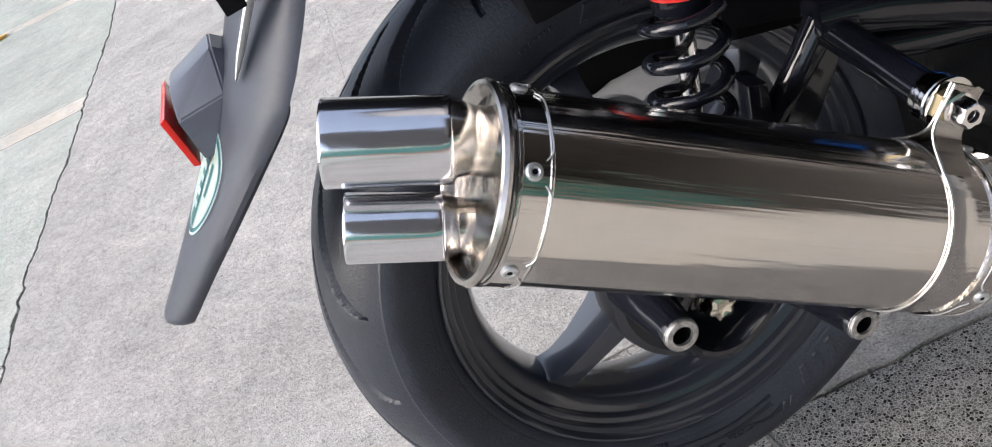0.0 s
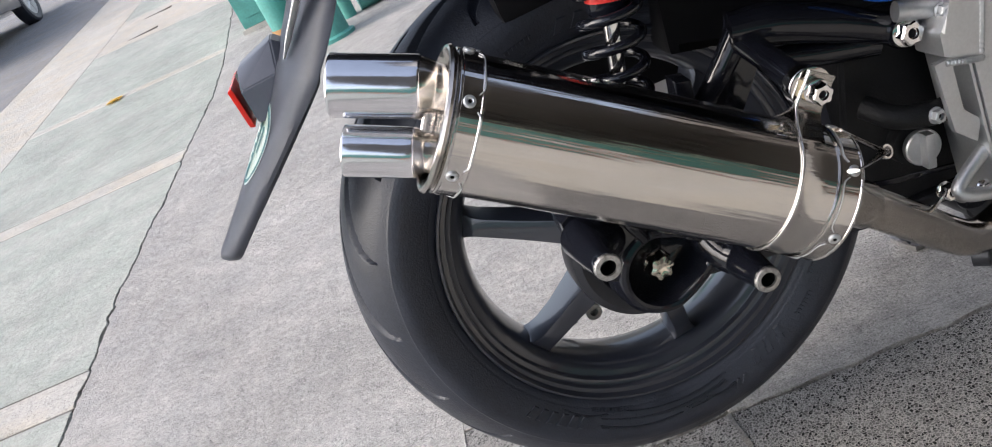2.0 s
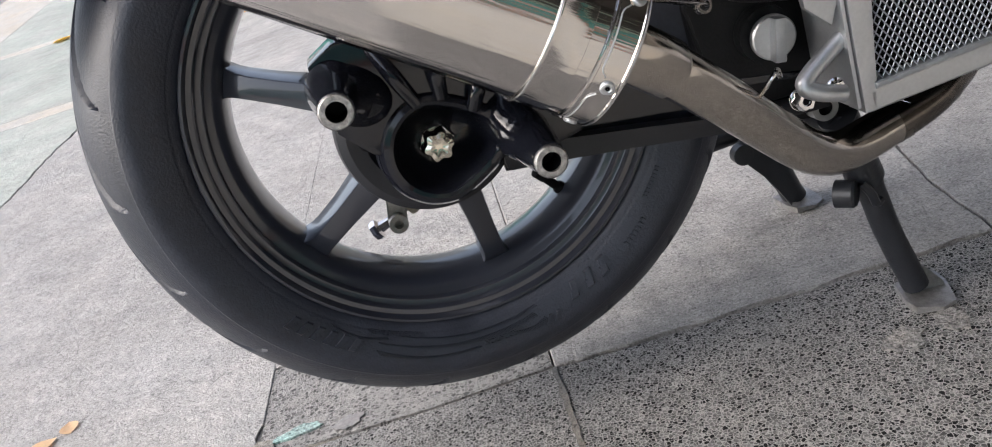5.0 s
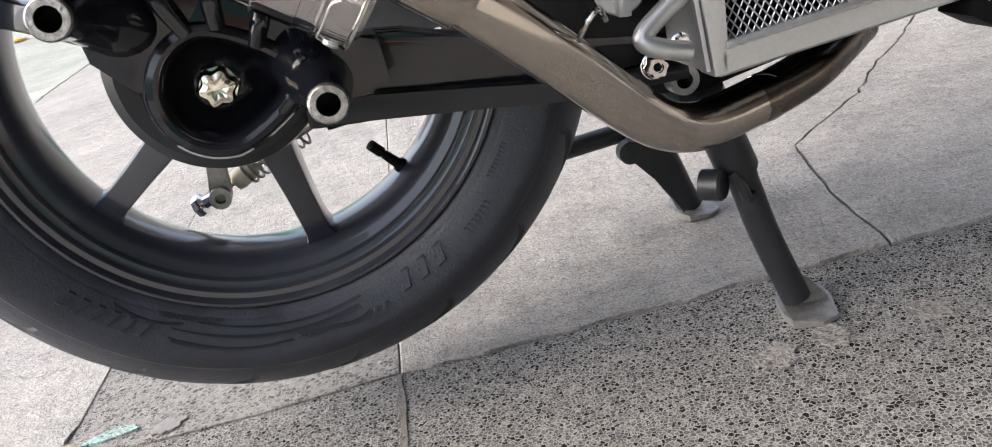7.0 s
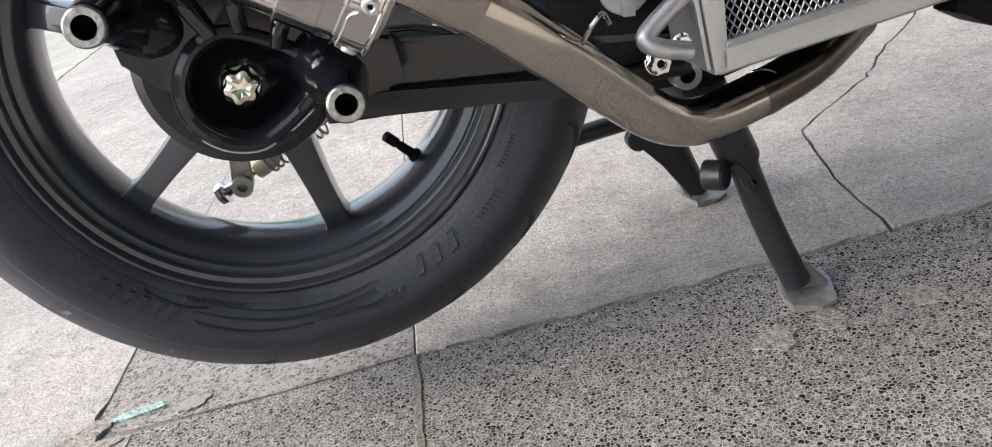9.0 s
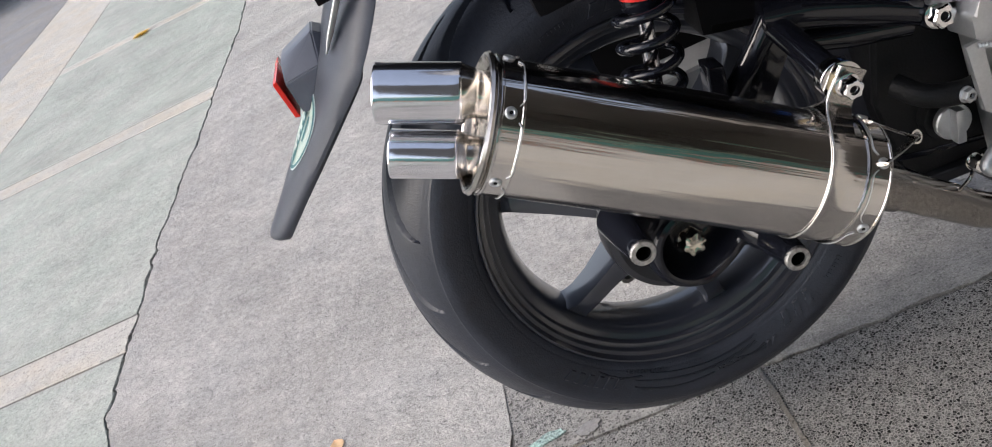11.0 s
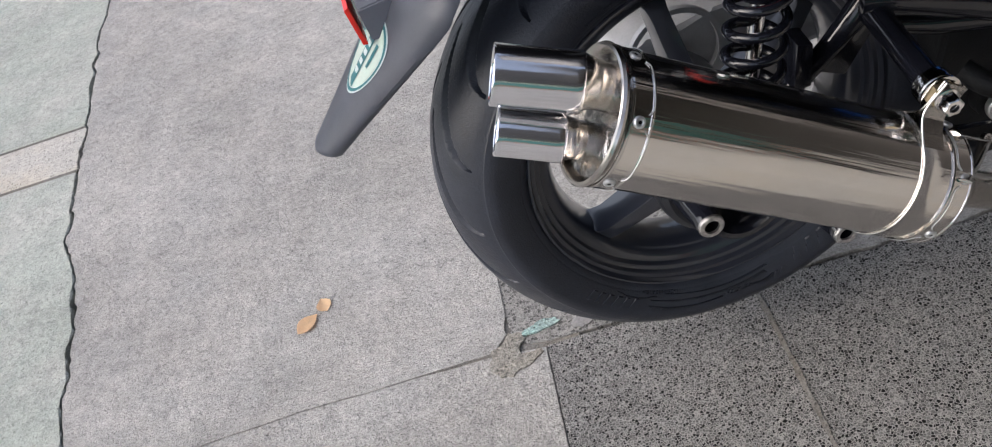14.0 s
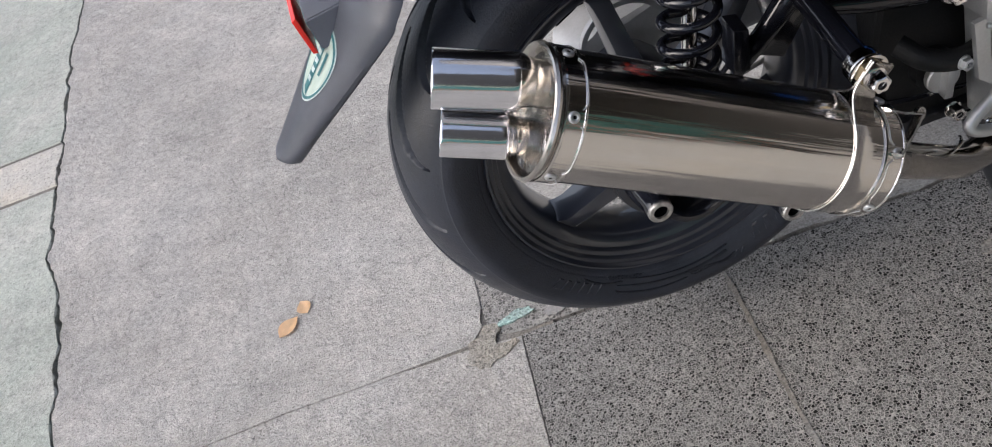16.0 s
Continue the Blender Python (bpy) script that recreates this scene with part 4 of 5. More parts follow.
axle_nut = squared(part("axle_nut", lathe([(-0.014, 0.0135), (-0.0005, 0.0135), (0, 0.0148), (0.003, 0.0148), (0.0045, 0.0132)], CUP + Vector((0, -0.130, 0)), (0, -1, 0), 6), CHROME, scooter, "chrome axle nut with a star-shaped head"))
bm = bmesh.new()
rings = []
for u, f in ((0, 1.0), (0.008, 1.0), (0.0125, 0.86), (0.0140, 0.55), (0.0125, 0.25)):
    rings.append([CUP + Vector((math.cos(t) * 0.0115 * f * (1 + 0.12 * math.cos(6 * t)), -0.1355 - u, math.sin(t) * 0.0115 * f * (1 + 0.12 * math.cos(6 * t)))) for t in (2 * math.pi * k / 48 for k in range(48))])
vs = ring_grid(bm, rings)
bm.faces.new(vs[-1])
part("star_head", bm, NUTGOLD, axle_nut)


def blend_web(name, pts, rads, parent, material=GLOSS, seg=20, squash=1.0):
    n = (len(pts) - 1) * 6 + 1
    return part(name, tube(smooth_path(pts, 6), np.interp(np.linspace(0, len(rads) - 1, n), range(len(rads)), rads).tolist(), seg, squash=squash), material, parent)


def boss(p, parent):
    b = part("boss", lathe([(0.0, 0.0072), (0.0, 0.0110), (0.0012, 0.0116), (0.010, 0.0120), (0.030, 0.0145), (0.070, 0.0185)], p, (0, 1, 0), 36, cap=False), GLOSS, parent, "gloss black mounting boss with a bare metal end")
    part("boss_face", lathe([(-0.0006, 0.0068), (-0.0006, 0.0103), (0.0004, 0.0113), (0.002, 0.0117), (0.002, 0.0068)], p, (0, 1, 0), 36, closed=True), WORNSTEEL, b)
    # black lining paints the shade inside the hole
    part("boss_bore_shade", lathe([(0.0, 0.0069), (0.02, 0.0066), (0.0201, 0.0001)], p, (0, 1, 0), 24, cap=False), DARK, b)
    return b


boss(loc(-0.0616, -0.2261, 0.0607), carrier)
boss(loc(0.0544, -0.2210, -0.0213), carrier)
blend_web("upper_web", [loc(-0.0616, -0.175, 0.0607), loc(-0.054, -0.152, 0.053), loc(-0.046, -0.140, 0.046), loc(-0.036, -0.128, 0.040)], [0.0165, 0.0205, 0.0225, 0.023], carrier)
blend_web("lower_web", [loc(0.0544, -0.175, -0.0213), loc(0.050, -0.158, -0.017), loc(0.046, -0.142, -0.006), loc(0.044, -0.128, 0.012)], [0.0150, 0.0185, 0.020, 0.020], carrier)
outer = [(0.095, -0.034), (0.095, -0.003), (0.066, 0.004), (0.042, 0.040), (0.020, 0.062), (-0.010, 0.080), (-0.050, 0.088), (-0.072, 0.078), (-0.070, 0.028), (-0.052, 0.006)]
arc = [(-0.007 + (0.0435 if math.cos(a) > 0 else 0.036) * math.cos(a), -0.0068 + 0.0340 * math.sin(a)) for a in (radians(172 - 12 * k) for k in range(18))]
part("carrier_plate", prism([(AX.x + x, AX.z + z) for x, z in outer + arc + [(0.064, -0.038)]], AX.y - 0.150, AX.y - 0.112, 0.003), GLOSS, carrier)
for x0, z0, x1, z1 in ((-0.028, 0.076, -0.012, 0.030), (0.010, 0.064, 0.006, 0.028), (0.038, 0.038, 0.024, 0.012)):
    blend_web("rib", [loc(x0, -0.150, z0), loc((x0 + x1) / 2, -0.157, (z0 + z1) / 2), loc(x1, -0.154, z1)], [0.005, 0.006, 0.005], carrier, seg=12)
squared(part("cover_bolt", lathe([(0, 0.0068), (0.005, 0.0068), (0.0062, 0.0055)], loc(-0.054, -0.118, 0.008), (0, -1, 0), 18), DARK, scooter))

# swing arm along the right side, and the raised stay to the hanger
ARM_LOW = [(0.055, 0.272), (0.099, 0.265), (0.158, 0.254), (0.239, 0.238), (0.310, 0.232)]
ARM_TOP = [(0.318, 0.262), (0.248, 0.277), (0.170, 0.300), (0.130, 0.316), (0.07, 0.328)]
swing_arm = part("swing_arm", prism(ARM_LOW + ARM_TOP, -0.100, -0.078, 0.004), GLOSS, scooter, "gloss black cast swing arm with raised flanges")
part("lower_flange", prism(ARM_LOW + [(x, z + 0.0185 - 0.03 * (x - 0.055)) for x, z in ARM_LOW[::-1]], -0.114, -0.096, 0.004), SATIN, swing_arm)
part("upper_flange", prism(ARM_TOP + [(x - 0.001, z - 0.0055) for x, z in ARM_TOP[::-1]], -0.109, -0.096, 0.0015), GLOSS, swing_arm)
part("arm_root", prism([(0.052, 0.270), (0.092, 0.264), (0.102, 0.280), (0.104, 0.300), (0.096, 0.322), (0.06, 0.330)], -0.113, -0.09, 0.008), GLOSS, swing_arm)
stay = blend_web("stay", [(0.050, -0.125, 0.385), (0.078, -0.130, 0.415), (0.112, -0.136, 0.446), (0.147, -0.136, 0.479)], [0.0105, 0.0095, 0.0095, 0.0118], scooter)
stay["label"] = "gloss black cast stay"
part("stay_web", prism([(0.104, 0.418), (0.146, 0.470), (0.160, 0.462), (0.156, 0.440), (0.128, 0.404)], -0.126, -0.116, 0.002), GLOSS, stay)
upper_arm = blend_web("upper_arm", [(0.140, -0.138, 0.486), (0.172, -0.142, 0.478), (0.215, -0.147, 0.458), (0.262, -0.150, 0.430)], [0.0170, 0.0200, 0.0185, 0.0145], scooter, squash=0.9)
upper_arm["label"] = "gloss black cast engine arm"
blend_web("arm_rib", [(0.168, -0.134, 0.446), (0.205, -0.138, 0.434), (0.252, -0.142, 0.420)], [0.0095, 0.0115, 0.0100], upper_arm, seg=14)
part("arm_lug", lathe([(0, 0.0125), (0.004, 0.0145), (0.022, 0.0145), (0.030, 0.012)], (0.266, -0.164, 0.428), (0, 1, 0), 32), GLOSS, upper_arm)
hex_bolt((0.266, -0.165, 0.428), (0.05, -1, 0.05), 0.0095, scooter, height=0.010)

# ---- brake lever, rod and spring seen through the wheel ----
lever = squared(part("brake_lever", prism([(AX.x + x, AX.z + z) for x, z in ((-0.069, -0.120), (-0.063, -0.130), (-0.052, -0.126), (-0.049, -0.117), (-0.044, -0.075), (-0.034, -0.035), (-0.050, -0.033), (-0.058, -0.075))], AX.y + 0.044, AX.y + 0.052, 0.002), ZINC, scooter, "zinc-plated rear brake lever"))
part("pivot_eye", lathe([(-0.010, 0.0045), (-0.010, 0.0092), (0.010, 0.0092), (0.010, 0.0045)], loc(-0.0595, 0.046, -0.1200), (0, 1, 0), 28, closed=True), ZINC, lever)
rod = squared(part("brake_rod", tube(smooth_path([loc(-0.086, 0.070, -0.130), loc(-0.055, 0.062, -0.119), loc(-0.015, 0.056, -0.103), loc(0.03, 0.052, -0.088), loc(0.08, 0.046, -0.074), loc(0.19, 0.03, -0.05)], 5), 0.0028, 12), ZINC, scooter, "steel brake rod"))
part("adjuster_nut", lathe([(-0.006, 0.0050), (-0.005, 0.0095), (-0.002, 0.0105), (0.002, 0.0105), (0.004, 0.006), (0.012, 0.005), (0.018, 0.0048)], loc(-0.081, 0.068, -0.1285), (0.033, -0.006, 0.010), 8), CHROME, rod)
part("rod_sleeve", lathe([(0, 0.0085), (0.004, 0.0092), (0.018, 0.0085), (0.022, 0.0065)], loc(-0.046, 0.060, -0.1155), (0.04, -0.005, 0.016), 20), CREAM, rod, "cream plastic sleeve")
s0, s1 = loc(-0.036, 0.058, -0.1115), loc(0.022, 0.053, -0.0905)
sa, sb, sd = basis(s1 - s0)
coil = [s0.lerp(s1, k / 120) + (sa * math.cos(k * 2 * math.pi / 12) + sb * math.sin(k * 2 * math.pi / 12)) * 0.0108 for k in range(121)]
part("return_spring", tube(coil, 0.0012, 6), RUSTY, rod)
part("cable_block", box(AX.x + 0.052, AX.y + 0.050, AX.z - 0.081, 0.020, 0.018, 0.026, 0.003), DARK, rod)

# ---- rear shock ----
SH0, SH1 = Vector((0.0255, -0.190, 0.462)), Vector((0.0735, -0.190, 0.662))
shock = part("shock_absorber", tube([SH0, SH0.lerp(SH1, 0.55)], 0.0062, 24), CHROME, scooter, "coil-over rear shock with black spring and chrome rod")
sd = (SH1 - SH0).normalized()
sa, sb, _ = basis(sd)
turns, n = 7.5, 260
coil = [SH0 + sd * (0.012 + 0.165 * k / n) + (sa * math.cos(2 * math.pi * turns * k / n + 0.9) + sb * math.sin(2 * math.pi * turns * k / n + 0.9)) * 0.0218 for k in range(n + 1)]
part("spring", tube(coil, 0.0041, 12), GLOSS, shock, "gloss black coil spring")
part("lower_seat", lathe([(-0.004, 0.008), (-0.003, 0.022), (0.004, 0.025), (0.010, 0.025), (0.011, 0.012)], SH0, sd, 40), DARK, shock)
part("shock_body", lathe([(0, 0.0145), (0.003, 0.0165), (0.07, 0.0165)], SH0 + sd * 0.097, sd, 36), GLOSS, shock)
part("shock_decal", lathe([(0, 0.0167), (0.012, 0.0167)], SH0 + sd * 0.107, sd, 36, cap=False), REDPAINT, shock, "red printed band")
part("lower_mount", tube([SH0 - sd * 0.03, SH0], 0.012, 20), DARK, shock)
part("shock_lug", prism([(0.074, 0.425), (0.083, 0.470), (0.096, 0.466), (0.090, 0.425)], -0.150, -0.120, 0.002), GLOSS, scooter)

# ---- engine, air box, body ----
engine = part("engine", box(0.335, 0.02, 0.36, 0.21, 0.24, 0.20, 0.02), ENGINE, scooter, "dark grey cast engine crankcase")
part("side_cover", prism([(0.225, 0.268), (0.240, 0.250), (0.33, 0.246), (0.36, 0.30), (0.345, 0.42), (0.27, 0.440), (0.235, 0.41), (0.218, 0.34)], -0.108, -0.09, 0.01), ENGINE, engine)
oil_cap = part("oil_cap", lathe([(0, 0.0158), (0.0025, 0.0168), (0.007, 0.0168), (0.0085, 0.0156), (0.009, 0.0001)], (0.2695, -0.126, 0.307), (0, -1, 0), 40), ALU, scooter, "silver oil filler cap with a grip bar")
part("grip_bar", box(0.2695, -0.140, 0.307, 0.0085, 0.012, 0.0325, 0.002, Matrix.Translation((0.2695, 0, 0.307)) @ pose(0, 0, 0, 0, 10, 0) @ Matrix.Translation((-0.2695, 0, -0.307))), ALU, oil_cap)
part("filler_neck", lathe([(0, 0.021), (0.03, 0.023)], (0.2695, -0.121, 0.307), (0, 1, 0), 36), ENGINE, engine)
part("engine_pipe", tube(smooth_path([(0.228, -0.135, 0.370), (0.243, -0.155, 0.358), (0.270, -0.162, 0.350), (0.300, -0.150, 0.342)], 6), 0.0105, 20), ENGINE, engine)
hex_bolt((0.269, -0.170, 0.351), (0.2, -1, 0), 0.0058, scooter, ALU, height=0.006)
hex_bolt((0.2840, -0.1200, 0.2495), (0.0, -1, 0.1), 0.0072, scooter, CHROME, height=0.012)
part("drain_boss", lathe([(0, 0.0058), (0, 0.0105), (0.02, 0.012)], (0.306, -0.110, 0.231), (0, 1, 0), 28, cap=False), CAST, engine)
# black cone paints the shade inside the drain hole
part("drain_bore_shade", lathe([(0.001, 0.0059), (0.01, 0.0001)], (0.306, -0.110, 0.231), (0, 1, 0), 20, cap=False), DARK, engine)
part("lower_case", prism([(0.24, 0.255), (0.262, 0.225), (0.33, 0.216), (0.42, 0.226), (0.42, 0.262)], -0.096, 0.10, 0.008), ENGINE, engine)

bm = bmesh.new()
rows = []
for k in range(25):
    a = radians(15 + 70 * k / 24)
    r = 0.298
    rows.append([AX + Vector((r * math.cos(a) * f, y, r * math.sin(a) * f)) for y, f in ((-0.088, 0.93), (-0.082, 0.985), (-0.04, 1.0), (0.04, 1.0), (0.082, 0.985), (0.088, 0.93))])
ring_grid(bm, rows, close_u=False)
bmesh.ops.solidify(bm, geom=bm.faces[:], thickness=0.003)
part("wheel_hugger", bm, DARK, scooter, "black plastic inner fender over the tyre")
air = part("air_box", box(0.001, -0.125, 0.628, 0.050, 0.05, 0.11, 0.008), DARK, scooter, "black plastic box under the seat")
part("box_print", box(0.010, -0.1506, 0.590, 0.020, 0.001, 0.005), WHITEPAINT, air, "faint white print bar")
part("seat_base", prism([(0.06, 0.665), (0.30, 0.635), (0.95, 0.60), (0.95, 0.95), (0.06, 0.95)], -0.20, 0.20, 0.03), DARK, scooter, "black under-seat body panels")
part("seat_tail", prism([(-0.12, 0.74), (-0.06, 0.672), (0.06, 0.650), (0.06, 0.95), (-0.16, 0.95)], -0.115, 0.115, 0.02), DARK, scooter)
# unseen tail mass, kept narrow so the exhaust tips reflect sky
part("tail_body", prism([(-0.47, 0.88), (-0.30, 0.80), (-0.20, 0.76), (-0.125, 0.735), (-0.165, 0.95), (-0.47, 0.95)], -0.09, 0.09, 0.02), DARK, scooter)
# unseen bodywork, shaped to put the dark band on the muffler's top
part("side_panel", prism([(-0.02, 0.72), (0.0, 0.68), (0.05, 0.645), (0.10, 0.622), (0.15, 0.600), (0.30, 0.535), (0.70, 0.50), (0.95, 0.50), (0.95, 0.85), (-0.03, 0.86)], -0.28, -0.19, 0.02), GLOSS, scooter, "unseen gloss black body side panel that darkens the muffler reflection")
# unseen slab, added to shade the ground towards the front
part("shade_floor_board", prism([(0.64, 0.34), (1.30, 0.30), (1.30, 0.36), (0.70, 0.42)], -0.21, 0.21, 0.02), DARK, scooter, "unseen black floor board added to shade the ground")
part("inner_panel", prism([(-0.08, 0.382), (-0.02, 0.335), (0.32, 0.335), (0.32, 0.66), (-0.02, 0.66)], 0.166, 0.176, 0.002), DARK, scooter, "black plastic inner panel")
part("frame_back", prism([(0.10, 0.47), (0.12, 0.62), (0.62, 0.60), (0.62, 0.26), (0.42, 0.26), (0.26, 0.44)], -0.085, 0.11, 0.01), DARK, scooter)
part("frame_tube", tube([(0.10, -0.10, 0.56), (0.30, -0.10, 0.50), (0.5, -0.10, 0.47)], 0.014, 16), GLOSS, scooter)
part("frame_tube", tube([(0.155, -0.105, 0.525), (0.30, -0.11, 0.468)], 0.008, 12), GLOSS, scooter)
left_case = squared(part("left_case", prism([(-0.045, 0.330), (-0.034, 0.358), (0.005, 0.372), (0.08, 0.372), (0.35, 0.36), (0.40, 0.32), (0.30, 0.27), (0.08, 0.285), (0.0, 0.285)], 0.088, 0.16, 0.014), SILVER, scooter, "silver cast drive case"))
part("case_ring", lathe([(0, 0.050), (0, 0.056), (-0.008, 0.056), (-0.008, 0.050)], (0.03, 0.086, 0.345), (0, 1, 0), 48, closed=True), SILVER, left_case)

# ---- radiator ----
RX0, RX1, RZ0, RZ1, RY = AX.x + 0.278, AX.x + 0.454, AX.z - 0.077, AX.z + 0.064, AX.y - 0.2104
radiator = thing("radiator", "", "")
for key in ("label", "category"):
    if key in radiator:
        del radiator[key]
radiator.parent = scooter
squared(radiator)
radiator["label"] = "bare aluminium radiator guard with diamond mesh"
part("guard_side", prism([(RX0, RZ0), (RX0, RZ1), (RX0 + 0.024, RZ1), (RX0 + 0.010, RZ0)], RY - 0.002, RY + 0.020, 0.0015), ALU, radiator)
part("guard_flank", prism([(RX0 - 0.001, RZ0 + 0.004), (RX0 - 0.001, RZ1), (RX0 - 0.004, RZ1), (RX0 - 0.004, RZ0 + 0.004)], RY, RY + 0.055, 0.001), ALU, radiator)
part("guard_bottom", box((RX0 + RX1) / 2 + 0.001, RY + 0.0085, RZ0 + 0.0085, RX1 - RX0 - 0.002, 0.021, 0.0200, 0.0050, seg=3), ALU, radiator)


def weld(pts):
    """A weld line: a thin bar with overlapping scales."""
    line = smooth_path(pts, 26)
    return part("weld_bead", tube(line, [0.0023 + 0.0006 * abs(math.sin(k * 0.8)) for k in range(len(line))], 8), ALU, radiator)


weld([(RX0 + 0.010, RY - 0.0028, RZ0 + 0.0175), (RX0 + 0.06, RY - 0.0028, RZ0 + 0.0178), (RX0 + 0.12, RY - 0.0028, RZ0 + 0.0178), (RX1 - 0.004, RY - 0.0028, RZ0 + 0.0178)])
weld([(RX0 - 0.026, RY - 0.006, RZ1 + 0.010), (RX0 - 0.010, RY - 0.010, RZ1 + 0.005), (RX0 + 0.004, RY - 0.007, RZ1)])
weld([(RX0 + 0.004, RY - 0.006, RZ1 + 0.004), (RX0 + 0.011, RY - 0.006, RZ1 + 0.030), (RX0 + 0.018, RY - 0.006, RZ1 + 0.059)])
part("guard_top", prism([(RX0 - 0.027, RZ1 + 0.016), (RX0 - 0.026, RZ1 + 0.035), (RX0 - 0.008, RZ1 + 0.055), (RX0 - 0.004, RZ1 + 0.10), (RX1, RZ1 + 0.13), (RX1, RZ1 + 0.028), (RX0 + 0.024, RZ1 - 0.004), (RX0 + 0.002, RZ1 - 0.003)], RY - 0.007, RY + 0.030, 0.004), ALU, radiator)
bm = bmesh.new()
for x0, z0, x1, z1 in ((RX0 + 0.034, 0.412, RX0 + 0.034, 0.445), (RX0 + 0.034, 0.412, RX0 + 0.061, 0.421), (RX0 + 0.041, 0.422, RX0 + 0.041, 0.447), (RX0 + 0.041, 0.4215, RX0 + 0.059, 0.428)):
    tube([(x0, RY - 0.0075, z0), (x1, RY - 0.0075, z1)], 0.0016, 6, bm=bm)
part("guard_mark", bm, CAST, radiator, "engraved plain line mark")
part("guard_bracket", tube(smooth_path([(RX0 - 0.002, RY + 0.010, AX.z - 0.022), (RX0 - 0.030, RY + 0.006, AX.z - 0.036), (RX0 - 0.038, RY + 0.003, AX.z - 0.043), (RX0 - 0.030, RY, AX.z - 0.050), (RX0 - 0.012, RY, AX.z - 0.0570)], 5), 0.0062, 16), ALU, radiator)
part("guard_bracket", prism([(RX0 - 0.030, RZ1 + 0.008), (RX0 - 0.027, RZ1 - 0.055), (RX0 - 0.010, RZ1 - 0.073), (RX0 - 0.002, RZ1 - 0.055), (RX0 - 0.016, RZ1 - 0.040), (RX0 - 0.016, RZ1), (RX0 - 0.004, RZ1 + 0.008)], RY + 0.004, RY + 0.010, 0.001), ALU, radiator)
hex_bolt((0.2885, -0.177, 0.273), (0.05, -1, 0), 0.0052, scooter, CHROME, height=0.006)
for x, z in ((0.304, 0.430), (0.292, 0.437)):
    hex_bolt((x, -0.178, z), (0, -1, 0), 0.0056, scooter, ALU, height=0.007)
part("hose_union", tube([(0.262, -0.165, 0.448), (0.294, -0.168, 0.437)], 0.0085, 18), ALU, scooter)
part("blue_hose", tube(smooth_path([(0.226, -0.150, 0.500), (0.240, -0.160, 0.476), (0.256, -0.166, 0.465), (0.272, -0.168, 0.463), (0.288, -0.168, 0.470), (0.300, -0.164, 0.484)], 6), 0.0048, 14), BLUEHOSE, scooter, "bright blue hose")
# core behind the mesh, and the diamond mesh
bm = bmesh.new()
ring_grid(bm, [[(RX0 + 0.01 + q * 0.0028, RY + y, 0.0018 if q % 2 else -0.0018) for y in (0.010, 0.028)] for q in range(60)], close_u=False)
fin = part("fin", bm, FIN, radiator, smooth=False)
fin.location.z = RZ0 + 0.018
for k in range(1, 36):
    other = new("fin", fin.data)
    other.parent = radiator
    other.location.z = RZ0 + 0.018 + k * 0.0040
part("core_back", box((RX0 + RX1) / 2, RY + 0.034, (RZ0 + RZ1) / 2, RX1 - RX0 - 0.01, 0.010, RZ1 - RZ0 - 0.004), DARK, radiator)


def diamond_mesh():
    """Expanded metal: two families of flat strands crossing, clipped by the frame."""
    bm = bmesh.new()
    a, b = 0.0054, 0.0082
    y = RY + 0.004
    for fam in (1, -1):
        for c in range(-70, 90):
            pts = []
            for k in range(-2, 60):
                z = RZ0 + 0.014 + k * b / 2
                x = RX0 + 0.012 + c * a * 2 / 2 + fam * k * a / 2
                lo = RX0 + 0.010 + (z - RZ0) * 0.098
                if lo < x < RX1 and RZ0 + 0.012 < z < RZ1 + 0.026 and z < RZ1 - 0.004 + max(0, (x - RX0 - 0.024)) * 0.22:
                    pts.append((x, y + 0.0006 * fam, z))
            if len(pts) > 1:
                tube([pts[0], pts[-1]], 0.00055, 4, bm=bm, cap=False)
    return bm


part("diamond_mesh", diamond_mesh(), CAST, radiator, "fine diamond wire mesh", smooth=False)
squared(part("side_guard_tail", prism([(AX.x + x, AX.z + z) for x, z in ((0.450, -0.090), (0.456, -0.068), (0.50, -0.055), (0.535, -0.080), (0.500, -0.098), (0.470, -0.104))], RY - 0.004, RY + 0.03, 0.004), DARK, scooter))
hex_bolt((0.489, -0.158, 0.2465), (0.1, -1, 0), 0.0052, scooter, ALU, height=0.010)

# ---- centre stand ----
stand = part("centre_stand", tube([(0.318, -0.10, 0.205), (0.285, 0.20, 0.205)], 0.011, 18), STANDBLACK, scooter, "black tubular centre stand with pressed foot pads")
leg = part("stand_leg", tube(smooth_path([(0.322, -0.093, 0.212), (0.333, -0.080, 0.180), (0.346, -0.069, 0.138), (0.359, -0.063, 0.079), (0.377, -0.061, 0.014)], 6), [0.0130] * 13 + [0.0120] * 12, 22), STANDBLACK, stand)
part("leg_sleeve", tube([(0.320, -0.095, 0.216), (0.3445, -0.070, 0.142)], 0.0160, 22), STANDBLACK, leg)


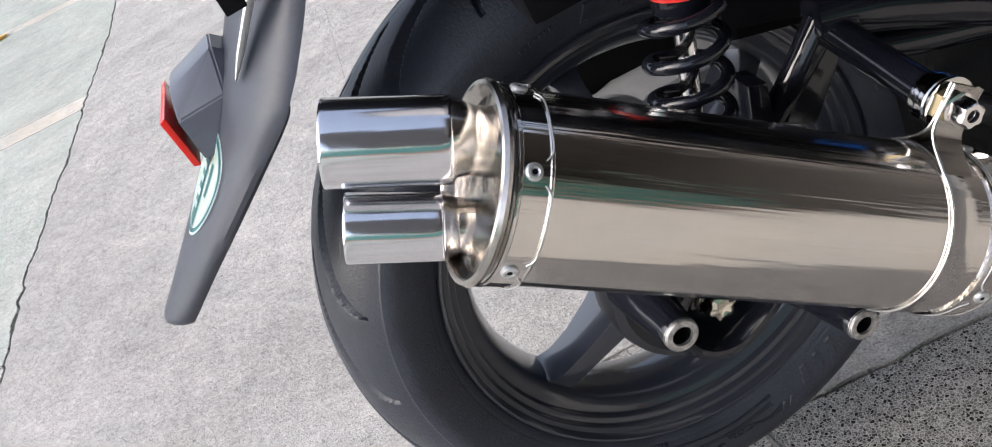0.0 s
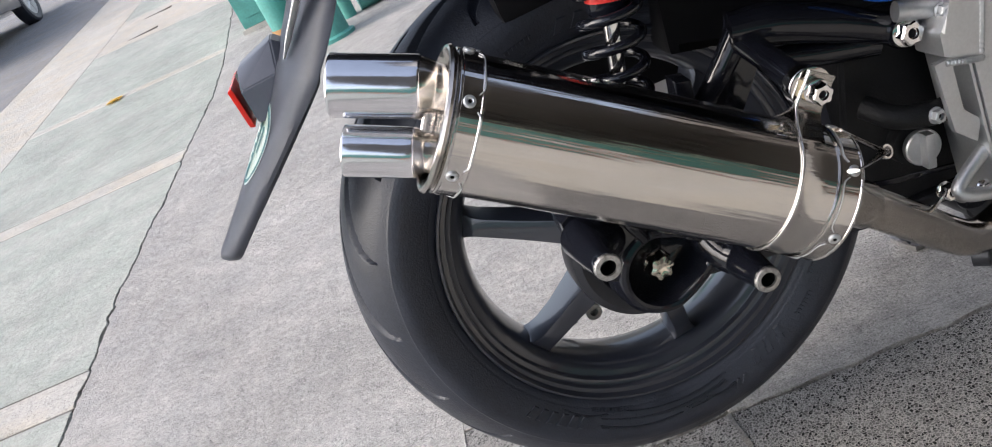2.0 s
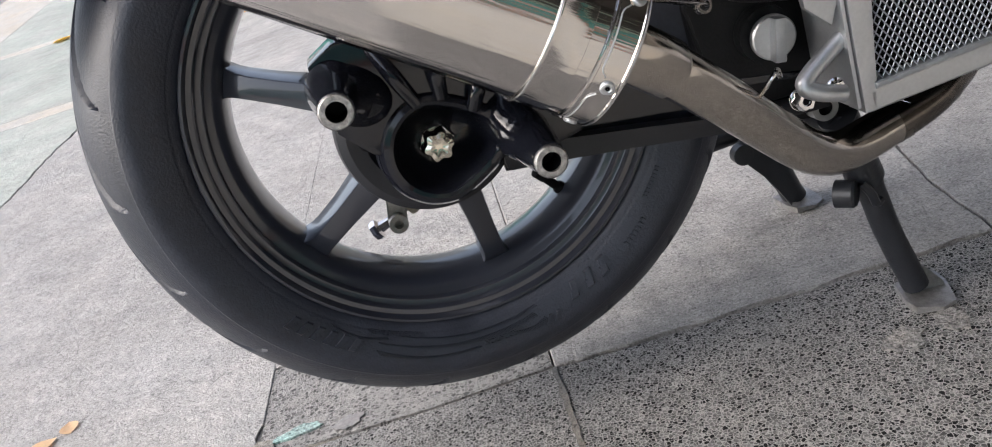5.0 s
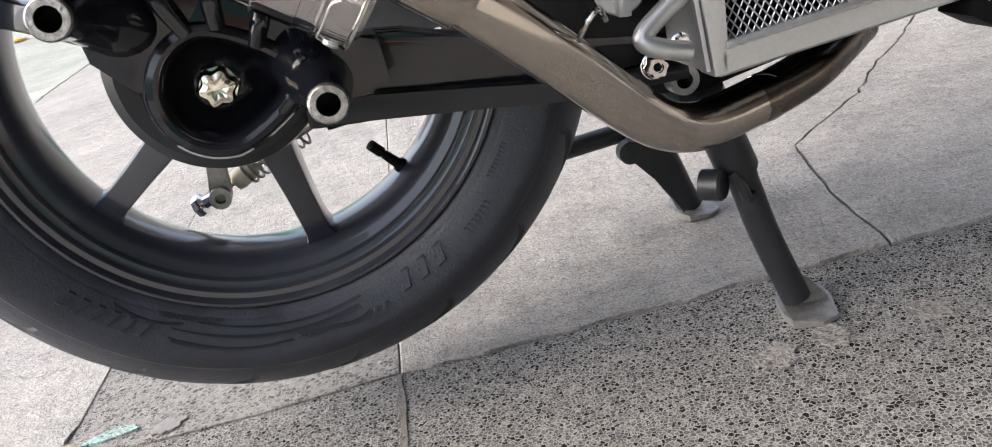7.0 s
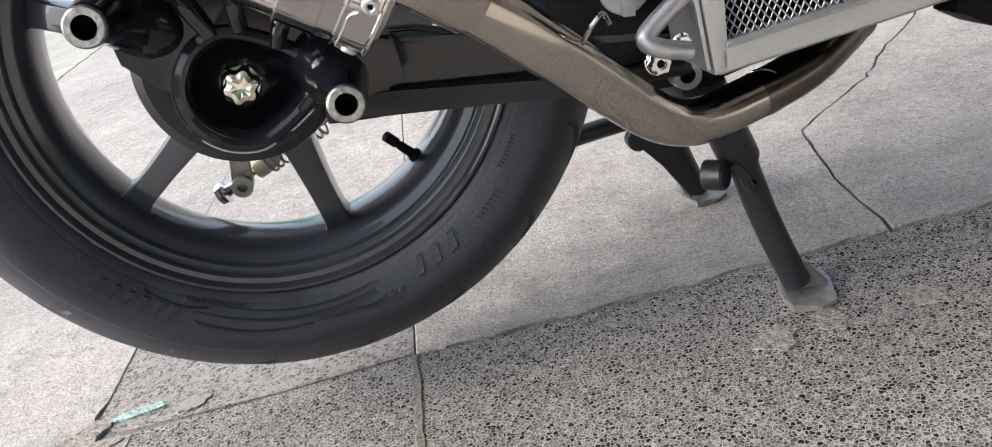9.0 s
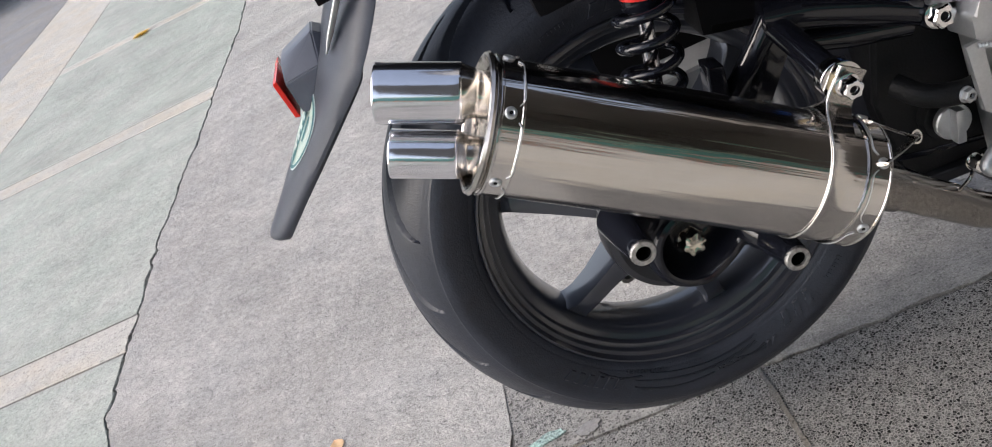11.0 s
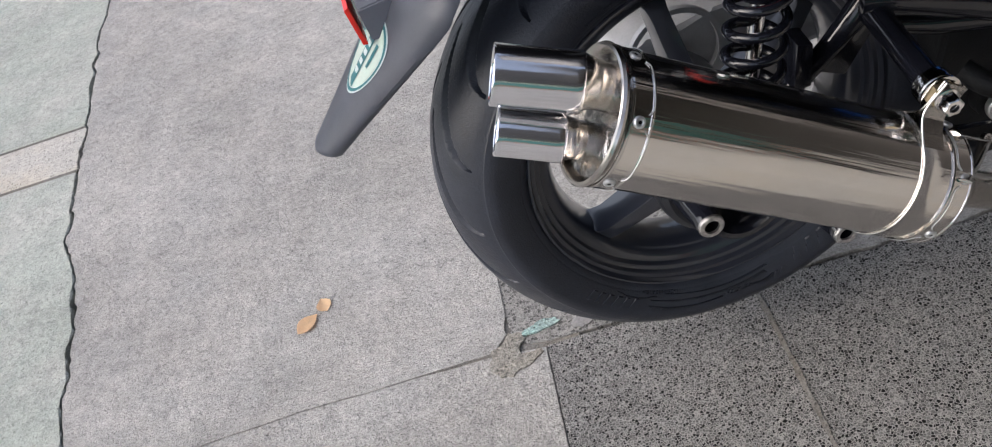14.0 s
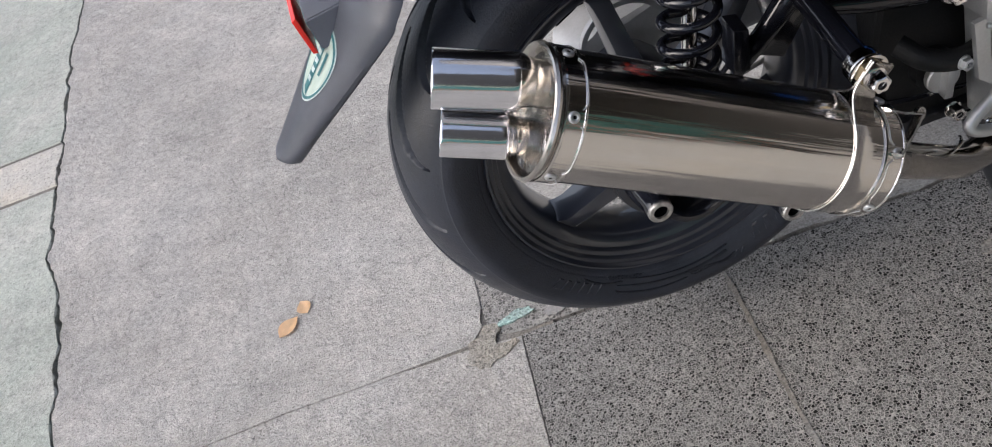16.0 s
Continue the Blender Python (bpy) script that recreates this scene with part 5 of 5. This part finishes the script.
def foot_pad(cx, cy, turn, parent):
    m = pose(cx, cy, 0, 0, 0, turn)
    out = [(-0.024, -0.012), (-0.020, -0.026), (0.002, -0.030), (0.016, -0.024), (0.021, 0.012), (0.018, 0.034), (-0.004, 0.036), (-0.023, 0.020)]
    bm = bmesh.new()
    lo = [bm.verts.new((x, y, 0.001)) for x, y in out]
    hi = [bm.verts.new((x, y, 0.0045 + (0.004 if x < -0.015 else 0))) for x, y in out]
    bm.faces.new(lo[::-1])
    bm.faces.new(hi)
    for i in range(8):
        bm.faces.new((lo[i], lo[(i + 1) % 8], hi[(i + 1) % 8], hi[i]))
    bmesh.ops.transform(bm, matrix=m, verts=bm.verts)
    return part("foot_pad", bm, RUSTY, parent, "scuffed bare steel foot pad", smooth=False)


foot_pad(0.386, -0.064, -8, stand)
part("foot_flange", prism([(0.372, 0.004), (0.376, 0.034), (0.388, 0.030), (0.402, 0.010), (0.404, 0.004)], -0.062, -0.057, 0.001), RUSTY, stand, "bare steel flange of the foot")
part("stand_stop", lathe([(-0.010, 0.0095), (-0.009, 0.0120), (0.006, 0.0120), (0.008, 0.0105)], (0.320, -0.085, 0.140), (0.75, -0.62, -0.05), 28), STANDBLACK, stand, "round rubber stop")
part("stop_hook", tube(smooth_path([(0.333, -0.086, 0.146), (0.340, -0.086, 0.134), (0.344, -0.084, 0.122), (0.350, -0.080, 0.121)], 5), 0.004, 10), STANDBLACK, stand)
left_leg = squared(part("stand_leg", tube(smooth_path([loc(0.336, 0.155, -0.16), loc(0.352, 0.16, -0.215), loc(0.363, 0.16, -0.250), loc(0.376, 0.16, -0.300), loc(0.382, 0.16, -0.318)], 6), 0.0140, 20), STANDBLACK, stand))
squared(part("tread_bar", tube([loc(0.195, 0.16, -0.2125), loc(0.290, 0.16, -0.2135), loc(0.352, 0.158, -0.214)], 0.0105, 18), STANDBLACK, stand))
squared(part("side_plate", prism([(AX.x + x, AX.z + z) for x, z in ((0.312, -0.226), (0.322, -0.214), (0.352, -0.216), (0.375, -0.300), (0.365, -0.314), (0.344, -0.268), (0.322, -0.240))], AX.y + 0.136, AX.y + 0.142, 0.0015), STANDBLACK, stand))
squared(part("plate_stop", lathe([(0, 0.012), (0.012, 0.012), (0.013, 0.010)], loc(0.318, 0.135, -0.226), (0, -1, 0.0), 22), STANDBLACK, stand))
foot_pad(0.377, 0.196, 10, stand)

# ---- tail fender with reflector and sticker ----


def tail_fender():
    """A shallow tapering trough, lofted from sections of right lip and crest, mirrored about the middle."""
    S = [  # lip x, y, z; crest x, z
        (-0.118, -0.098, 0.368, -0.155, 0.392),
        (-0.148, -0.107, 0.322, -0.188, 0.344),
        (-0.174, -0.116, 0.291, -0.213, 0.312),
        (-0.188, -0.119, 0.277, -0.224, 0.298),
        (-0.198, -0.117, 0.267, -0.233, 0.286),
        (-0.232, -0.097, 0.239, -0.258, 0.252),
        (-0.270, -0.074, 0.208, -0.290, 0.218),
        (-0.308, -0.051, 0.177, -0.322, 0.186),
        (-0.335, -0.035, 0.1545, -0.348, 0.162),
        (-0.3445, -0.027, 0.147, -0.358, 0.153),
        (-0.351, -0.014, 0.1425, -0.361, 0.1475),
    ]
    P = []
    for n, (lx, ly, lz, cx, cz) in enumerate(S):
        far = 0.06 + 0.94 * max(0, (n - 4) / 6)
        under = -0.02 - 0.45 * max(0, (n - 3) / 7)
        crest = 0.80 + 0.20 * min(1, max(0, (n - 3) / 4))
        dx, dz = (cx - lx) * crest, (cz - lz) * crest
        row = []
        for f, g in ((0.97, under), (1.0, under * 0.22), (0.99, 0.12), (0.93, 0.34), (0.80, 0.58), (0.62, 0.80), (0.40, 0.94), (0.2, 0.99), (0, 1.0)):
            row.append(loc(lx + dx * g, ly * f, lz + dz * g))
        P.append(row + [Vector((p.x, AX.y + (AX.y - p.y) * far, p.z)) for p in row[-2::-1]])
    cols = [smooth_path(c, 4) for c in zip(*P)]
    return [list(r) for r in zip(*cols)]


F_ROWS = tail_fender()
bm = bmesh.new()
ring_grid(bm, F_ROWS, close_u=False)
bmesh.ops.solidify(bm, geom=bm.faces[:], thickness=0.003)
fender = squared(part("tail_fender", bm, PLASTIC, scooter, "dark grey plastic rear fender extension"))


def on_fender(i, j, lift):
    """A point of the fender's skin, by row and column, lifted off it."""
    def at(a, b):
        a, b = min(max(a, 0), len(F_ROWS) - 1.001), min(max(b, 0), len(F_ROWS[0]) - 1.001)
        i0, j0 = int(a), int(b)
        u, v = a - i0, b - j0
        return (F_ROWS[i0][j0] * (1 - u) * (1 - v) + F_ROWS[i0 + 1][j0] * u * (1 - v) + F_ROWS[i0][j0 + 1] * (1 - u) * v + F_ROWS[i0 + 1][j0 + 1] * u * v)
    n = (at(i + 0.4, j) - at(i - 0.4, j)).cross(at(i, j + 0.4) - at(i, j - 0.4)).normalized()
    if n.z < 0:
        n = -n
    return at(i, j) + n * lift


def decal(name, ci, cj, ri, rj, lift, material, label="", r0=0.0, bars=None, skew=0.0):
    """A thin disc, ring or bar laid on the fender's skin."""
    bm = bmesh.new()
    if bars:
        (i0, i1, j0, j1) = bars
        rows = [[on_fender(i0 + (i1 - i0) * a / 6 + skew * b / 8, j0 + (j1 - j0) * b / 8, lift) for b in range(9)] for a in range(7)]
        ring_grid(bm, rows, close_u=False)
    else:
        rows = [[on_fender(ci + ri * q * math.cos(t), cj + rj * q * math.sin(t), lift) for t in (2 * math.pi * k / 40 for k in range(40))] for q in np.linspace(max(r0, 0.02), 1, 7).tolist()]
        ring_grid(bm, rows)
    bmesh.ops.solidify(bm, geom=bm.faces[:], thickness=0.0002)
    return part(name, bm, material, fender, label)


SI, SJ, SRI, SRJ = 22.0, 6.1, 3.6, 1.75
decal("sticker", SI, SJ, SRI, SRJ, 0.0008, PALEINK, "pale oval sticker with a dark teal border")
decal("sticker_border", SI, SJ, SRI * 0.95, SRJ * 0.95, 0.0012, TEALINK, r0=0.91)
decal("sticker_field", SI, SJ, SRI * 0.84, SRJ * 0.84, 0.0011, MINTINK)
decal("sticker_band", 0, 0, 0, 0, 0.0016, TEALINK, bars=(SI - 2.3, SI + 3.0, SJ - 0.30, SJ + 0.40), skew=-0.5)
for k in range(4):
    decal("sticker_bar", 0, 0, 0, 0, 0.0020, PALEINK, bars=(SI - 1.3 + k * 0.85, SI - 0.85 + k * 0.85, SJ - 0.2, SJ + 0.28))
decal("sticker_bar", 0, 0, 0, 0, 0.0016, TEALINK, bars=(SI - 1.6, SI + 0.6, SJ - 0.85, SJ - 0.6))

bm = bmesh.new()
for side in (-1, 1):
    for x, y, z in ((-0.2590, 0.049, 0.2817), (-0.2239, 0.050, 0.2823), (-0.2585, 0.049, 0.2510), (-0.2500, 0.049, 0.2500), (-0.2557, 0.022, 0.2959), (-0.2174, 0.022, 0.3068), (-0.2050, 0.022, 0.2950)):
        bm.verts.new((AX.x + x, AX.y + side * y, AX.z + z))
hull = bmesh.ops.convex_hull(bm, input=bm.verts[:])
bmesh.ops.dissolve_limit(bm, angle_limit=radians(3), verts=bm.verts[:], edges=bm.edges[:])
bmesh.ops.bevel(bm, geom=bm.edges[:], offset=0.0012, segments=2, affect="EDGES")
refl = part("reflector_housing", bm, PLASTIC, fender)
part("reflector", prism([(AX.x + x, AX.z + z) for x, z in ((-0.2645, 0.288), (-0.2690, 0.286), (-0.2675, 0.251), (-0.2630, 0.2495))], AX.y - 0.0485, AX.y + 0.0485, 0.001), REDLENS, fender, "red rear reflector")
part("plate_edge", tube([(-0.203, -0.078, 0.619), (-0.192, -0.083, 0.632), (-0.130, -0.112, 0.705)], [0.002, 0.006, 0.009], 12, squash=0.35), WHITEPAINT, fender, "pale edge of a small plate")
part("plate_bracket", box(-0.176, -0.161, 0.705, 0.012, 0.006, 0.072, 0.001), DARK, fender)

# ---- street furniture by the wall beyond ----
def pipe_post(x, y, r, h, material, name, label, lean=(0, 0)):
    bm = tube([(x, y, 0.0), (x + lean[0] * 0.5, y + lean[1] * 0.5, h * 0.5), (x + lean[0], y + lean[1], h)], r, 24)
    lathe([(0, r * 1.25), (0.02, r * 1.25), (0.03, r)], (x, y, 0), (0, 0, 1), 24, bm=bm)
    return tagged(part(name, bm, material), label, "pipe", "teal pipes")


pipe_post(-0.665, 4.42, 0.10, 1.7, TEAL, "pipe_post", "thick teal painted steel pipe post")
pipe_post(-0.915, 4.62, 0.085, 0.17, ORANGE, "post_base", "orange painted base of a pipe post")
bm = tube([(-0.915, 4.62, 0.1705), (-0.915, 4.62, 1.6)], 0.08, 24)
tagged(part("pipe_post", bm, TEAL), "thick teal painted steel pipe post", "pipe", "teal pipes")
bm = tube(smooth_path([(-0.50, 5.0, 0.105), (-0.1, 5.05, 0.105), (0.5, 5.1, 0.105), (1.1, 5.15, 0.105)], 4), 0.10, 20)
tagged(part("pipe_rail", bm, TEAL), "teal painted pipe lying along the pavement", "pipe", "teal pipes")
bm = tube(smooth_path([(-0.58, 4.95, 0.0), (-0.57, 4.95, 0.6), (-0.56, 4.95, 1.2)], 4), 0.045, 16)
tagged(part("pipe_post", bm, TEAL), "slim teal painted steel pipe post", "pipe", "teal pipes")
CX, CY, CZ = -1.10, 6.25, rise(-1.2, 6.05)
cab = tagged(part("utility_cabinet", box(CX, CY, CZ + 0.55, 0.62, 0.40, 1.02, 0.015), TEAL), "teal painted metal utility cabinet on the sidewalk", "cabinet")
part("cabinet_door", box(CX, CY - 0.203, CZ + 0.55, 0.52, 0.012, 0.88, 0.004), TEAL, cab)
part("cabinet_plinth", box(CX, CY, CZ, 0.66, 0.44, 0.08, 0.003), LIGHTCON, cab)

# ---- parked car on the road ----
def parked_car(x, y, z, turn):
    """A small saloon car, its nose along +y, with its kerb-side front wheel at x, y."""
    car = thing("parked_car", "dark grey parked car on the asphalt road", "car", at=(0, 0, 0))
    side = [(0.62, 0.26), (0.70, 0.42), (0.66, 0.62), (0.20, 0.80), (-0.55, 0.90), (-1.15, 1.36), (-2.20, 1.40), (-2.95, 0.98), (-3.38, 0.92), (-3.44, 0.45), (-3.36, 0.26)]
    m = Matrix(((0, -1, 0, -0.86), (1, 0, 0, 0), (0, 0, 1, 0), (0, 0, 0, 1)))
    part("body", prism(side, -0.83, 0.83, 0.06, m=m), CARPAINT, car, "dark grey painted car body")
    glass = [(-0.70, 0.93), (-1.18, 1.30), (-2.15, 1.33), (-2.72, 0.99)]
    for y0, y1 in ((-0.842, -0.834), (0.834, 0.842)):
        part("side_window", prism(glass, y0, y1, m=m), CARGLASS, car, "dark side window")
    for wy in (0.0, -2.55):
        for wx in (-0.02, -1.55):
            w = part("wheel", lathe([(-0.09, 0.20), (-0.10, 0.27), (-0.08, 0.305), (0.08, 0.305), (0.10, 0.27), (0.09, 0.20)], (wx - 0.09, wy, 0.305), (1, 0, 0), 40, closed=True), RUBBER, car)
            part("rim", lathe([(-0.085, 0.20), (-0.07, 0.19), (-0.045, 0.05), (-0.05, 0.02), (-0.05, 0.0001)], (wx - 0.09, wy, 0.305), (-1 if wx > -0.5 else 1, 0, 0), 30), CAST, w)
            for k in range(5):
                t = 2 * math.pi * k / 5
                sx = wx - 0.09 + (0.07 if wx > -0.5 else -0.07)
                part("rim_spoke", tube([(sx, wy + 0.04 * math.cos(t), 0.305 + 0.04 * math.sin(t)), (sx, wy + 0.19 * math.cos(t), 0.305 + 0.19 * math.sin(t))], [0.03, 0.022], 8), ALU, w)
    car.matrix_world = pose(x, y, z, 0, 0, turn)
    return car


parked_car(-5.29, 13.25, 0.906, 0)

# plain walls that close the place; most are unseen and placed for reflections
def wall(name, x0, x1, y0, y1, z1, material, label):
    bm = box((x0 + x1) / 2, (y0 + y1) / 2, z1 / 2 - 0.05, x1 - x0, y1 - y0, z1 + 0.1)
    return tagged(part(name, bm, material, smooth=False), label, "wall", kind="structure")


# unseen wall ahead, kept dark so the muffler shows no bright band
wall("wall_front", 7.0, 7.3, -9, 14, 4.5, DARKWALL, "unseen dark building wall ahead, set to darken the muffler reflection")
# unseen wall in three colours, added to streak the muffler's reflection
wall("wall_back", -9.0, 12.0, -6.3, -6.0, 1.35, TEALWALL, "unseen faded green wall for the green streak in the muffler")
wall("wall_plinth", -9.0, 12.0, -6.0, -5.95, 0.20, REDWALL, "unseen red oxide plinth for the red streak in the muffler")
wall("wall_band", -9.0, 12.0, -6.32, -6.02, 1.62, PALEWALL, "unseen pale green band for the pale streak in the muffler")
# unseen building front, its extent chosen to darken the muffler but not the tips
wall("wall_upper", -1.2, 12.0, -7.0, -6.35, 8.0, DARKWALL, "unseen brown-grey building front, set to darken the muffler reflection")
# unseen canopy, added to block sky and darken the muffler's upper reflection
bm = box(6.8, -3.7, 3.3, 10.8, 5.3, 0.12)
tagged(part("canopy", bm, DARKWALL, smooth=False), "unseen dark canopy added to darken reflections in the muffler", "canopy", kind="structure")
wall("wall_far", -0.3, 7.0, 13.0, 13.3, 4.5, WALL, "plain building wall along the pavement")
